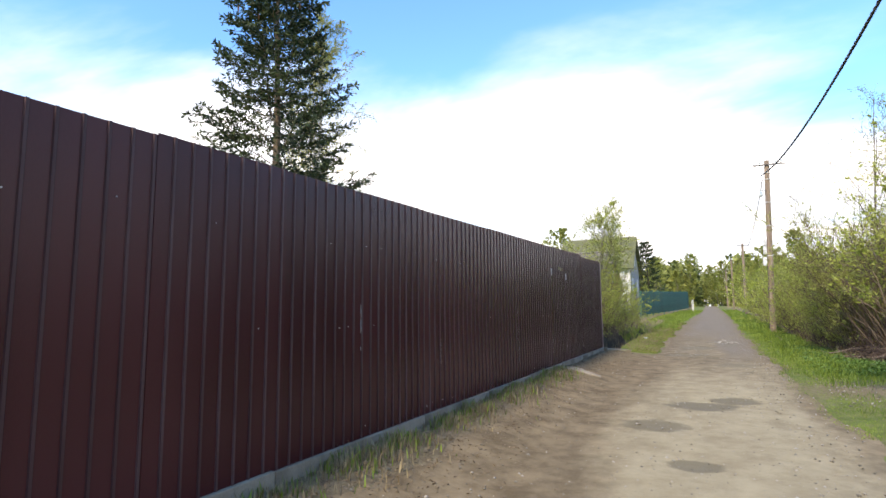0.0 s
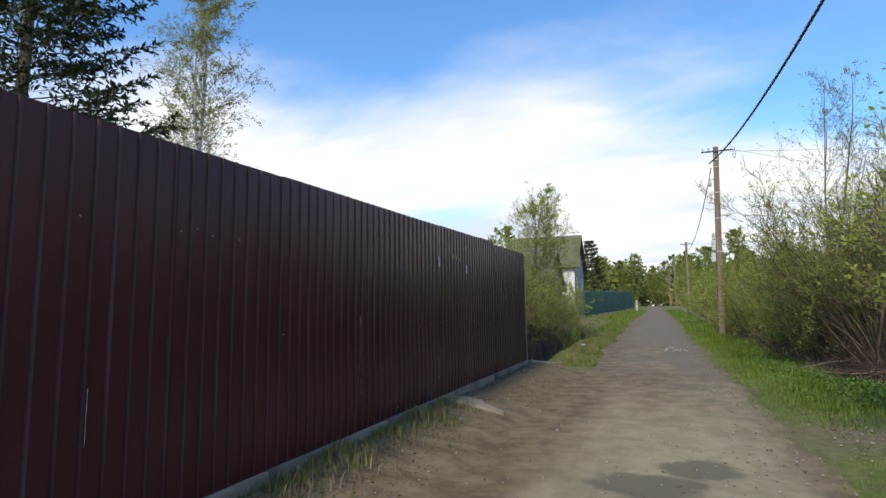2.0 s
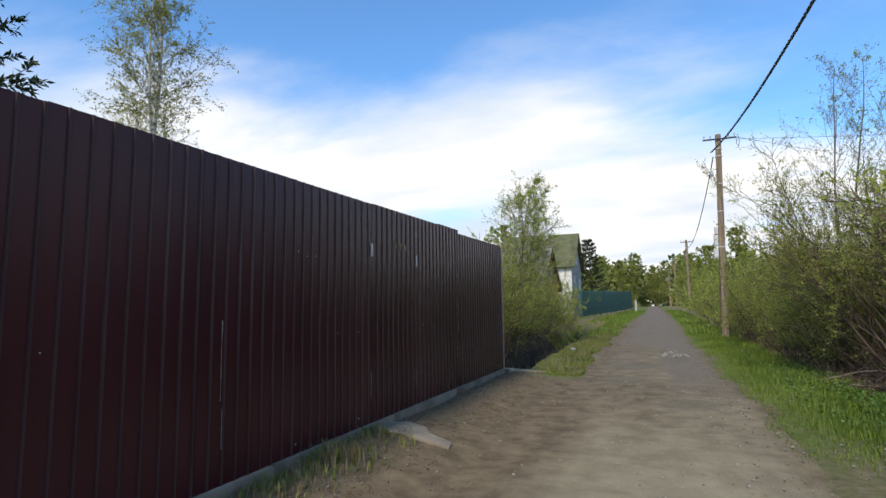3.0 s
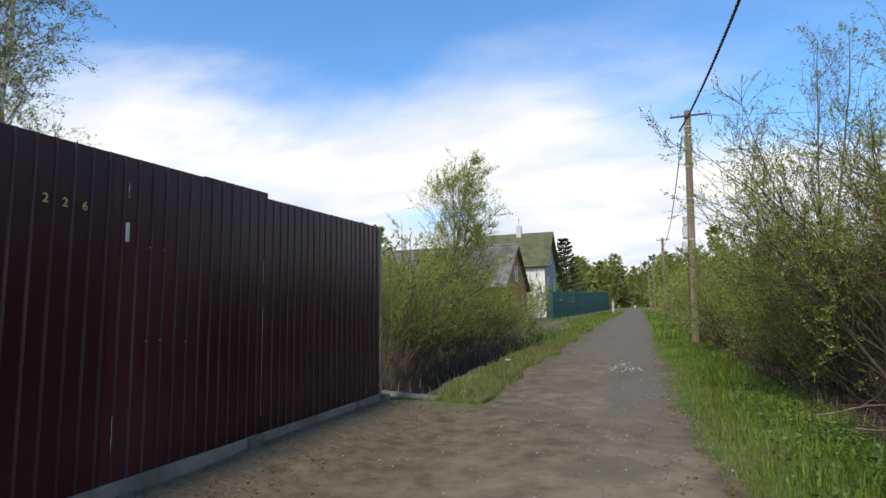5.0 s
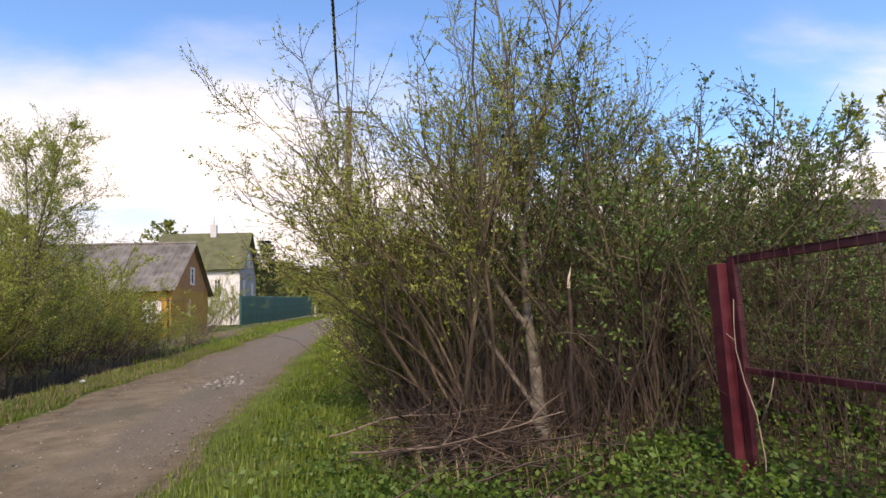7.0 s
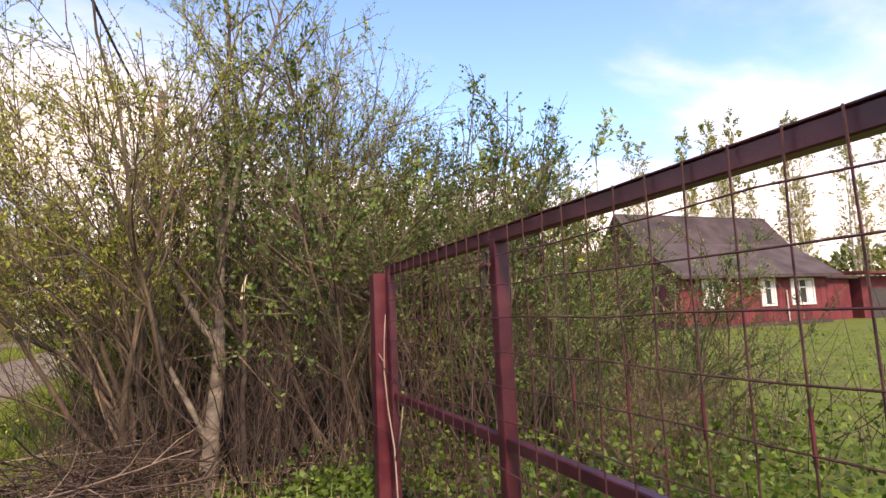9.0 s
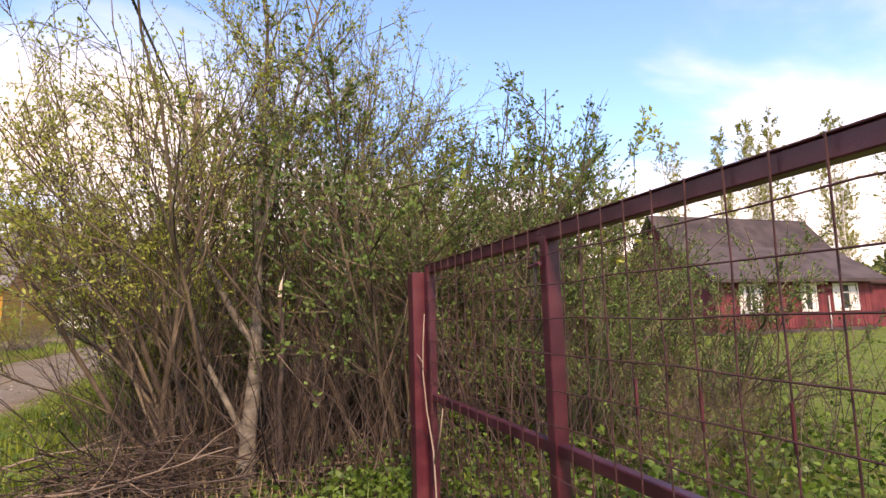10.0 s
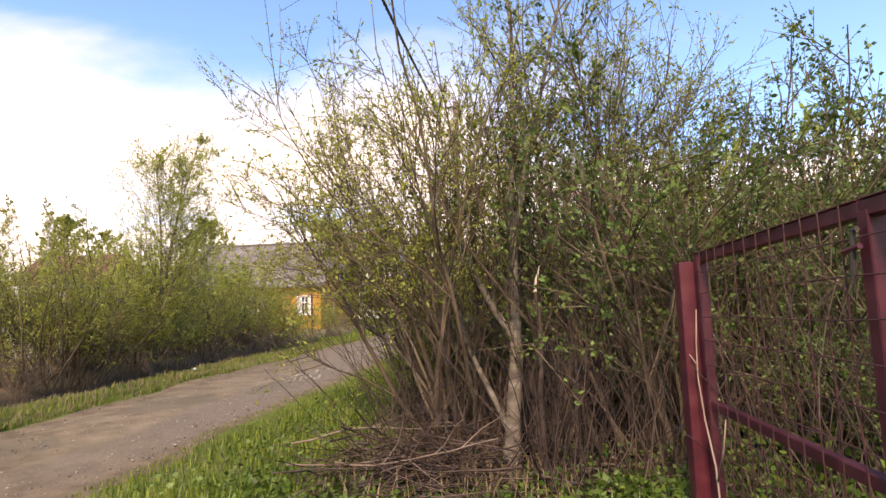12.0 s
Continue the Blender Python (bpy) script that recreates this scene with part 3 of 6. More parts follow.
def shrub(seed, stems, tall, spread, branches, twigs, leaves, size, base=0.3, lean=(0, 0), up=0.05, r0=0.022, low=0.25):
    """A many-stemmed shrub: stems fan out of a stool, each with branches, twigs and small young leaves."""
    p = Plant(seed)
    g = p.rng
    for s in range(stems):
        a = g.uniform(0, 2 * np.pi)
        tilt = spread * 2.0 * g.uniform(0, 1) ** 0.6 + 0.04
        d = np.array((math.cos(a) * math.sin(tilt) + lean[0], math.sin(a) * math.sin(tilt) + lean[1], math.cos(tilt)))
        L = tall * g.uniform(0.6, 1.08)
        b = np.array((math.cos(a), math.sin(a), 0)) * g.uniform(0, base)
        b[2] = -0.08
        pts, dirs = p.limb(b, d, L, r0 * g.uniform(0.6, 1.2), 0.004, 9, 0.12, up, 5)
        for k in range(branches):
            u = g.uniform(low, 0.97)
            q, dq = p.along_at(pts, dirs, u)
            bl = (0.45 + 0.75 * (1 - u)) * tall * 0.27 * g.uniform(0.6, 1.3)
            bp, bd = p.limb(q, p.off(dq, g.uniform(0.4, 1.1)), bl, 0.008 * (1.2 - u * 0.6), 0.0025, 2, 0.2, 0.10, 3, False)
            p.leaves(bp, bd, max(2, leaves // 2), size, 0.4)
            for j in range(twigs):
                q2, d2 = p.along_at(bp, bd, g.uniform(0.2, 1.0))
                tp, td = p.limb(q2, p.off(d2, g.uniform(0.3, 0.8)), bl * g.uniform(0.25, 0.6), 0.0035, 0.0015, 1, 0.12, 0.08, 3, False)
                p.leaves(tp, td, leaves, size, 0.1)
        p.leaves(pts, dirs, leaves * 2, size, 0.7)
    return p


def arching_willow(seed, stems, tall, tilt, limbs, branches, twigs, leaves, size, toward=None, base=0.35, r0=0.034, low=0.2):
    """An old willow stool: thick stems arch out and up, fork into limbs, branches and fine twigs with small leaves."""
    p = Plant(seed)
    g = p.rng
    for s in range(stems):
        a = g.uniform(0, 2 * np.pi) if toward is None else toward[0] + g.normal(0, toward[1])
        t = g.uniform(*tilt)
        d = np.array((math.cos(a) * math.sin(t), math.sin(a) * math.sin(t), math.cos(t)))
        b = np.array((math.cos(a) * g.uniform(0, base), math.sin(a) * g.uniform(0, base), -0.08))
        pts, dirs = p.limb(b, d, tall * g.uniform(0.75, 1.1), r0 * g.uniform(0.55, 1.2), 0.004, 11, 0.10, 0.035, 6)
        for k in range(limbs):
            u = g.uniform(low, 0.95)
            q, dq = p.along_at(pts, dirs, u)
            ll = tall * (0.18 + 0.34 * (1 - u)) * g.uniform(0.7, 1.25)
            lp, ld = p.limb(q, p.off(dq, g.uniform(0.3, 0.8)), ll, r0 * 0.42 * (1.15 - u), 0.003, 6, 0.13, 0.06, 4)
            for j in range(branches):
                q2, d2 = p.along_at(lp, ld, g.uniform(0.15, 1.0))
                bl = ll * g.uniform(0.22, 0.5)
                bp, bd = p.limb(q2, p.off(d2, g.uniform(0.35, 1.0)), bl, 0.0045, 0.002, 2, 0.16, 0.07, 3, False)
                p.leaves(bp, bd, leaves, size, 0.4)
                for i in range(twigs):
                    q3, d3 = p.along_at(bp, bd, g.uniform(0.15, 1.0))
                    tp, td = p.limb(q3, p.off(d3, g.uniform(0.35, 0.9)), bl * g.uniform(0.3, 0.7), 0.0025, 0.0012, 1, 0.12, 0.08, 3, False)
                    p.leaves(tp, td, leaves, size, 0.25)
            p.leaves(lp, ld, leaves * 2, size, 0.7)
    return p


def tall_tree(seed, tall, trunks, crown_from, branches, twigs, leaves, size, width, droop=0.0, r0=0.12, forked=0.0, angle=(0.5, 1.0), sub=2):
    """A tree with one or more trunks, limbs that thin out upwards, twigs and small leaves."""
    p = Plant(seed)
    g = p.rng
    for s in range(trunks):
        a = g.uniform(0, 2 * np.pi)
        d = np.array((math.cos(a) * forked, math.sin(a) * forked, 1.0))
        L = tall * (1 if s == 0 else g.uniform(0.75, 0.97))
        pts, dirs = p.limb((0, 0, -0.1), d, L, r0 * (1 if s == 0 else 0.75), 0.012, 16, 0.035, 0.03, 7)
        for k in range(branches):
            u = crown_from + (1 - crown_from) * (k + g.uniform(0, 1)) / branches
            q, dq = p.along_at(pts, dirs, min(u, 0.985))
            shape = math.sin(math.pi * min(1, 0.22 + 0.78 * (u - crown_from) / (1 - crown_from))) ** 0.7
            bl = width * (0.25 + shape) * g.uniform(0.6, 1.15)
            bp, bd = p.limb(q, p.off(dq, g.uniform(*angle)), bl, max(0.006, r0 * 0.28 * (1 - u * 0.8)), 0.004, 6, 0.09, 0.07 - droop * 0.05, 4)
            for j in range(twigs):
                q2, d2 = p.along_at(bp, bd, g.uniform(0.25, 1.0))
                tl = bl * g.uniform(0.25, 0.55)
                tp, td = p.limb(q2, p.off(d2, g.uniform(0.4, 0.9)), tl, 0.005, 0.002, 3, 0.12, 0.04 - droop, 3, False)
                p.leaves(tp, td, leaves, size, 0.15, jitter=0.03)
                for i in range(sub):
                    q3, d3 = p.along_at(tp, td, g.uniform(0.2, 0.9))
                    sp, sd = p.limb(q3, p.off(d3, g.uniform(0.4, 0.9)), tl * 0.5, 0.003, 0.0015, 2, 0.12, -droop, 3, False)
                    p.leaves(sp, sd, leaves, size, 0.15, jitter=0.03)
    return p


def spruce(seed, tall, width, whorls, per, twigs, needles, needle, bottom=0.6, cones=0):
    """A spruce: whorls of boughs that sag and lift at their tips, hung with needled twigs."""
    p = Plant(seed)
    g = p.rng
    cone_at = []
    pts, dirs = p.limb((0, 0, -0.1), (0, 0, 1), tall, 0.011 * tall, 0.01, 18, 0.012, 0.02, 7)
    for w in range(whorls):
        u = (bottom / tall) + (0.985 - bottom / tall) * w / whorls
        q, dq = p.along_at(pts, dirs, u)
        for b in range(per):
            a = 2 * np.pi * (b + g.uniform(-0.3, 0.3)) / per + w * 1.3
            L = width * (1 - u) ** 0.75 * g.uniform(0.65, 1.15) + 0.12
            d = np.array((math.cos(a), math.sin(a), 0.55 * u + 0.05))
            bp, bd = p.limb(q, d, L, 0.016 * (1.1 - u), 0.004, 6, 0.06, 0.035, 4)
            for j in range(twigs):
                v = 0.15 + 0.85 * (j + g.uniform(0, 1)) / twigs
                q2, d2 = p.along_at(bp, bd, v)
                s = unit(np.cross(d2, (0, 0, 1))) * (1 if j % 2 else -1)
                tp, td = p.limb(q2, d2 * 0.75 + s * 0.7 + np.array((0, 0, -0.18)), L * 0.34 * (1.15 - v) + 0.12, 0.004, 0.002, 3, 0.08, -0.03, 3, False)
                p.leaves(tp, td, needles, needle, 0.0, 0.75, 0.012)
            p.leaves(bp, bd, needles * 2, needle, 0.3, 0.75, 0.012)
            if cones and u > 0.62 and g.uniform() < cones:
                cone_at.append(bp[-2])
    return p, cone_at


def on_ground(x, y, turn=0.0, size=1.0, flat=1.0):
    return Matrix.Translation((x, y, hz(x, y) - 0.03)) @ Matrix.Rotation(turn, 4, 'Z') @ Matrix.Diagonal((size * flat, size * flat, size, 1))


# spruce behind the brown fence
sp, cone_at = spruce(11, 11.2, 2.3, 31, 6, 12, 22, 0.108, cones=0.55)
spruce_ob = sp.finish("spruce_tree", "tall dark green spruce with brown cones near its top", "tree", M_BARK, M_NEEDLE, on_ground(-7.8, 8.6), ratio=0.32)
for c in cone_at[:70]:
    part("cone", Shape().tube([c, c + np.array((0, 0, -0.03)), c + np.array((0, 0, -0.09)), c + np.array((0, 0, -0.13))], [0.008, 0.022, 0.02, 0.005], 6), M_CONE, spruce_ob)

# birch behind the brown fence
tall_tree(21, 14.5, 2, 0.14, 44, 12, 12, 0.066, 1.95, droop=0.10, r0=0.15, forked=0.06, angle=(0.4, 0.9)).finish(
    "birch_tree", "tall birch with pale trunks and sparse young leaves", "tree", M_BIRCH, M_LEAF_BIRCH, on_ground(-15.4, 19.8), ratio=0.6, twig_mat=M_BARK)

# tall bare-topped aspen behind the roadside willows
tall_tree(31, 12.6, 3, 0.2, 19, 8, 3, 0.08, 2.6, droop=0.0, r0=0.08, forked=0.08, angle=(0.4, 0.85)).finish(
    "aspen_tree", "tall aspen with grey limbs and few opening leaves", "tree", M_BARK_GREY, M_LEAF_BIRCH, on_ground(8.0, 35.5), ratio=0.6)

# slim young poplar past the fence's end
tall_tree(44, 6.4, 3, 0.04, 44, 8, 10, 0.044, 1.35, droop=0.0, r0=0.045, forked=0.06, angle=(0.6, 1.05)).finish(
    "young_poplar_tree", "slim young poplar with bright yellow-green leaves", "tree", M_BARK_GREY, M_LEAF, on_ground(-4.45, 25.0), ratio=0.6)

# willows of the roadside hedge
W1 = shrub(51, 18, 3.8, 0.26, 12, 7, 9, 0.052, low=0.08)
willow = W1.finish("willow_shrub", "many-stemmed willow shrub coming into yellow-green leaf", "shrub", M_BARK, M_LEAF, on_ground(4.1, 19.6), group="roadside willows")
W2 = shrub(52, 20, 3.4, 0.28, 12, 7, 8, 0.052, base=0.5, low=0.08)
willow_b = W2.finish("willow_shrub", "many-stemmed willow shrub coming into yellow-green leaf", "shrub", M_BARK, M_LEAF, on_ground(4.5, 22.0), group="roadside willows")
hedge = random.Random(7)
RIGHT = [(4.2, 24.4, 1), (3.9, 26.8, 0), (4.0, 29.0, 1), (4.3, 31.6, 0), (4.4, 34.6, 1), (4.2, 38.0, 0), (4.3, 42.0, 1), (4.5, 47.0, 0), (4.6, 53.0, 1), (4.8, 60.0, 0),
         (5.0, 69.0, 1), (5.2, 80.0, 0), (5.6, 94.0, 1), (6.6, 18.6, 0), (6.8, 21.6, 1), (7.2, 25.2, 0), (7.0, 29.5, 1), (7.5, 40.0, 0), (9.6, 20.0, 1), (9.8, 24.0, 0), (11.0, 28.0, 1)]
far_w = shrub(53, 12, 3.7, 0.36, 8, 5, 9, 0.085, base=0.5, low=0.05).finish("willow_shrub", "distant roadside willow in pale green leaf", "shrub", M_BARK, M_LEAF, on_ground(3.5, 44.5), group="roadside willows")
RIGHT += [(3.55, 18.9, 0), (3.4, 21.2, 1), (3.5, 23.6, 0), (3.3, 27.4, 1), (3.5, 31.8, 0), (3.5, 35.8, 1), (3.6, 40.0, 0)]
for x, y, k in RIGHT:
    s = hedge.uniform(0.92, 1.12) * (1.0 if y < 36 else 1.1)
    copy_thing(far_w if y > 33 or x > 6.3 else (willow, willow_b)[k], on_ground(x, y, hedge.uniform(0, 6.3), s * (0.62 if x < 3.7 else 1), 1.0 if y < 36 else 1.25))

# bushes past the fence, beyond the ditch
W3 = shrub(61, 20, 3.0, 0.38, 11, 6, 8, 0.044, base=0.7, low=0.15)
bush = W3.finish("sallow_bush", "wide tangled sallow bush with tiny spring leaves", "shrub", M_BARK, M_LEAF, on_ground(-5.0, 22.6), group="bushes beyond the ditch")
W4 = shrub(62, 22, 2.9, 0.40, 12, 8, 1, 0.034, base=0.7, low=0.06)
bush_b = W4.finish("twiggy_bush", "brown twiggy bush still nearly leafless", "shrub", M_TWIG, M_LEAF, on_ground(-6.4, 19.2, 0, 0.5), group="bushes beyond the ditch")
copy_thing(bush_b, on_ground(8.8, 17.2, 2.0, 0.6))
for x, y, s in ((8.6, 15.9, 0.66), (7.5, 15.3, 0.48), (8.2, 15.5, 0.5), (9.0, 16.4, 0.55)):
    copy_thing(bush_b, on_ground(x, y, 4.0 + x, s))
far_b = shrub(63, 14, 3.2, 0.40, 8, 5, 9, 0.065, base=0.7, low=0.05).finish("sallow_bush", "sallow bush with pale spring leaves in the gardens", "shrub", M_BARK, M_LEAF, on_ground(-6.0, 33.6), group="bushes beyond the ditch")
LEFT = [(-4.6, 40.0, 2, 0.7), (-5.0, 43.0, 2, 0.8), (-4.8, 20.2, 1, 0.45), (-5.4, 22.4, 0, 1.15), (-6.4, 27.8, 0, 1.25), (-7.6, 31.0, 0, 1.2), (-6.2, 24.8, 0, 1.25), (-9.4, 60.0, 0, 1.7), (-8.3, 64.0, 0, 1.5), (-8.2, 56.5, 0, 1.0), (-4.6, 33.2, 1, 0.6), (-4.7, 38.5, 1, 0.6), (-4.9, 21.6, 1, 0.75), (-5.0, 19.0, 1, 0.42), (-5.6, 24.4, 1, 0.95), (-4.9, 27.6, 0, 0.85), (-5.0, 30.6, 0, 0.9), (-7.4, 24.2, 1, 0.5), (-7.0, 29.5, 1, 1.15), (-10.0, 19.2, 1, 0.4), (-4.7, 34.4, 1, 0.5), (-5.0, 23.2, 0, 1.05), (-5.6, 26.0, 0, 1.0), (-6.8, 22.6, 1, 0.5), (-5.4, 29.0, 0, 0.95), (-7.2, 26.5, 1, 1.1), (-5.0, 32.2, 1, 0.85), (-6.6, 33.0, 0, 1.1), (-5.3, 36.5, 1, 0.45),
        (-8.4, 20.0, 1, 0.42), (-9.0, 24.0, 1, 0.45), (-9.4, 31.0, 1, 1.0), (-11.2, 21.4, 1, 0.42), (-12.5, 35.0, 0, 1.5), (-8.8, 34.5, 0, 1.6), (-16.0, 33.0, 1, 1.4), (-19.0, 40.0, 0, 1.6), (-8.0, 32.5, 0, 1.7), (-6.9, 34.0, 0, 1.4)]
for x, y, k, s in LEFT:
    copy_thing(bush_b if k == 2 else far_b if y > 32 or (x < -6.3 and y > 24) else (bush, bush_b)[k], on_ground(x, y, hedge.uniform(0, 6.3), s))

# the large willow beside the red fence
arching_willow(71, 11, 4.7, (0.04, 0.42), 6, 8, 3, 6, 0.036, base=0.6, r0=0.026, low=0.3).finish(
    "large_willow_shrub", "large willow with brown arching stems and small bright leaves", "shrub", M_BARK, M_LEAF, on_ground(4.35, 17.55))
arching_willow(77, 15, 3.8, (0.20, 0.52), 7, 8, 3, 7, 0.036, toward=(2.8, 0.4), base=0.3, r0=0.027, low=0.25).finish(
    "leaning_willow_shrub", "willow whose boughs lean out over the verge", "shrub", M_BARK, M_LEAF, on_ground(4.22, 16.95))
arching_willow(75, 7, 4.5, (0.25, 0.6), 7, 8, 3, 6, 0.036, toward=(0.5, 0.4), base=0.3, r0=0.026, low=0.4).finish(
    "leaning_willow_shrub", "willow whose long boughs reach over the red fence", "shrub", M_BARK, M_LEAF, on_ground(4.8, 17.5))
W7 = shrub(73, 20, 3.1, 0.28, 12, 7, 8, 0.033, base=0.6, r0=0.02)
dark_bush = W7.finish("bird_cherry_bush", "dense bush in fresh green rounded leaves", "shrub", M_BARK, M_LEAF_DARK, on_ground(6.9, 17.2), ratio=0.62, group="bushes inside the red fence")
for x, y, s in ((7.9, 16.8, 0.9), (6.0, 17.3, 1.36), (6.4, 18.8, 1.4), (8.0, 18.9, 0.95), (7.0, 15.8, 0.6), (8.5, 16.1, 0.76), (7.1, 17.9, 1.2)):
    copy_thing(dark_bush, on_ground(x, y, hedge.uniform(0, 6.3), s))

# pale trunk in the willow
trunk = Plant(81)
tp, td = trunk.limb((0.02, 0, -0.1), (-0.06, 0.34, 1), 1.5, 0.075, 0.05, 9, 0.04, 0.0, 10)
t2, d2 = trunk.limb(tp[-1], (0.04, 0.1, 1), 4.0, 0.042, 0.008, 12, 0.05, 0.05, 7)
t3, d3 = trunk.limb(tp[-2], (-0.75, 0.15, 0.75), 2.8, 0.036, 0.008, 9, 0.09, 0.06, 6)
t4, d4 = trunk.limb(tp[3], (-0.55, 0.5, 0.8), 2.6, 0.030, 0.006, 9, 0.08, 0.04, 6)
t5, d5 = trunk.limb(t2[2], (0.25, 0.1, 1), 3.4, 0.030, 0.006, 10, 0.06, 0.05, 6)
for pts, dirs in ((t2, d2), (t3, d3), (t4, d4), (t5, d5)):
    for k in range(16):
        q, dq = trunk.along_at(pts, dirs, trunk.rng.uniform(0.25, 0.98))
        bp, bd = trunk.limb(q, trunk.off(dq, 0.6), trunk.rng.uniform(0.5, 1.2), 0.009, 0.003, 5, 0.1, 0.07, 4, False)
        trunk.leaves(bp, bd, 12, 0.045, 0.3)
        for j in range(4):
            q2, dq2 = trunk.along_at(bp, bd, trunk.rng.uniform(0.2, 1.0))
            wp, wd = trunk.limb(q2, trunk.off(dq2, 0.6), trunk.rng.uniform(0.15, 0.4), 0.003, 0.0015, 2, 0.12, 0.07, 3, False)
            trunk.leaves(wp, wd, 7, 0.042, 0.2)
trunk.finish("grey_willow_tree", "old willow with a pale flaking trunk", "tree", M_BARK_GREY, M_LEAF, on_ground(4.5, 16.33), twig_mat=M_BARK)

# a snapped stem with a pale split tip beside it
snag = Plant(82)
snp, _ = snag.limb((0, 0, -0.1), (0.02, -0.02, 1), 1.62, 0.026, 0.017, 8, 0.06, 0.0, 7)
snag_ob = thing("broken_stem", "snapped dead willow stem with a pale split tip", "dead stem", on_ground(4.72, 16.3))
part("stem", snag.wood, M_DEAD_SHADED, snag_ob, smooth=True)
part("split_tip", Shape().tube([snp[-1] + np.array((0, 0, -0.03)), snp[-1] + np.array((0.01, 0, 0.06)), snp[-1] + np.array((0.035, 0, 0.16))], [0.017, 0.013, 0.002], 6),
     M_SNAP, snag_ob, "pale freshly split wood")


def thicket(seed, count, x0, x1, y0, y1, lo, hi, lean=0.12, r=0.006):
    g = np.random.default_rng(seed)
    s = Shape()
    for _ in range(count):
        x, y = g.uniform(x0, x1), g.uniform(y0, y1)
        L = g.uniform(lo, hi)
        d = np.array((g.normal(0, lean), g.normal(0, lean), 1.0))
        pts = [np.array((x, y, hz(x, y) - 0.03))]
        for _ in range(5):
            d = unit(d + g.normal(size=3) * 0.17)
            pts.append(pts[-1] + d * L / 5)
        s.tube(pts, np.linspace(r * g.uniform(0.6, 1.4), 0.002, 6), 4, cap=False)
    return s


shrub(74, 9, 4.5, 0.07, 14, 6, 9, 0.060, base=0.15, lean=(-0.09, 0.02), r0=0.024, low=0.42).finish(
    "roadside_sallow_shrub", "tall thin sallow shrub overhanging the verge in bright leaf", "shrub", M_BARK, M_LEAF, on_ground(2.95, 10.0))
single("ditch_bank_stems", thicket(95, 420, -5.6, -4.25, 18.0, 33.0, 0.4, 1.5, 0.35, 0.005), M_DEAD_SHADED, "dry brown stems and brambles on the ditch's bank", "thicket", kind="stuff", smooth=True)
single("hedge_bottom_stems", thicket(96, 380, 3.0, 5.2, 18.2, 30.0, 0.5, 1.7, 0.4, 0.006), M_DEAD_SHADED, "bare brown stems at the hedge's foot", "thicket", kind="stuff", smooth=True)
single("willow_suckers", thicket(97, 310, 3.4, 5.2, 16.2, 18.2, 0.8, 2.4, 0.4, 0.0042), M_DEAD_SHADED, "bare young willow stems crowding the trunk", "thicket", kind="stuff", smooth=True)
single("dead_stem_thicket", thicket(91, 420, 4.7, 7.6, 15.7, 18.4, 1.0, 2.5, 0.2, 0.0048), M_DEAD_SHADED, "thicket of dry grey-brown upright stems", "thicket", kind="stuff", smooth=True)
single("raspberry_canes", thicket(92, 340, 5.9, 9.8, 14.2, 17.2, 0.5, 1.6, 0.3, 0.004), M_DEAD_SHADED, "brown dry canes inside the red fence", "canes", kind="stuff", smooth=True)


def brush_pile(seed, count, cx, cy, rx, ry, top):
    g = np.random.default_rng(seed)
    s = Shape()
    for _ in range(count):
        x, y = cx + g.normal(0, rx), cy + g.normal(0, ry)
        a = g.uniform(0, 2 * np.pi)
        z = hz(x, y) + abs(g.normal(0, top))
        d = np.array((math.cos(a), math.sin(a), g.normal(0.05, 0.2)))
        L = g.uniform(0.4, 1.5)
        pts = [np.array((x, y, z)) - d * L / 2]
        for _ in range(4):
            d = unit(d + g.normal(size=3) * 0.14)
            pts.append(pts[-1] + d * L / 4)
        pts = np.array(pts)
        pts[:, 2] = np.maximum(pts[:, 2], height(pts[:, 0], pts[:, 1]) + 0.01)
        s.tube(pts, np.linspace(g.uniform(0.003, 0.009), 0.002, 5), 4, cap=False)
    return s


single("brushwood_pile", brush_pile(93, 420, 3.8, 16.45, 0.40, 0.34, 0.17), M_DEAD_SHADED, "heap of dry fallen twigs under the willow", "brushwood", kind="stuff", smooth=True)
for seed, x, y, turn in ((201, 3.55, 16.4, 20), (202, 3.9, 16.1, -15), (203, 3.4, 16.8, 8)):
    stick = Plant(seed)
    sp_, sd_ = stick.limb((-0.8, 0, 0.30), (1, 0, 0.06), 1.5, 0.010, 0.004, 8, 0.09, 0.0, 6)
    for k in range(4):
        q, dq = stick.along_at(sp_, sd_, 0.3 + 0.17 * k)
        stick.limb(q, stick.off(dq, 0.6), 0.4, 0.006, 0.002, 4, 0.12, 0.0, 4)
    single("fallen_bough", stick.wood, M_PALE, "bare pale fallen bough lying on the brushwood", "branch", on_ground(x, y, radians(turn)), smooth=True)
single("fallen_branches", brush_pile(94, 150, 3.9, 20.5, 0.6, 2.4, 0.16), M_DEAD_SHADED, "dry fallen twigs along the hedge", "brushwood", kind="stuff", smooth=True)


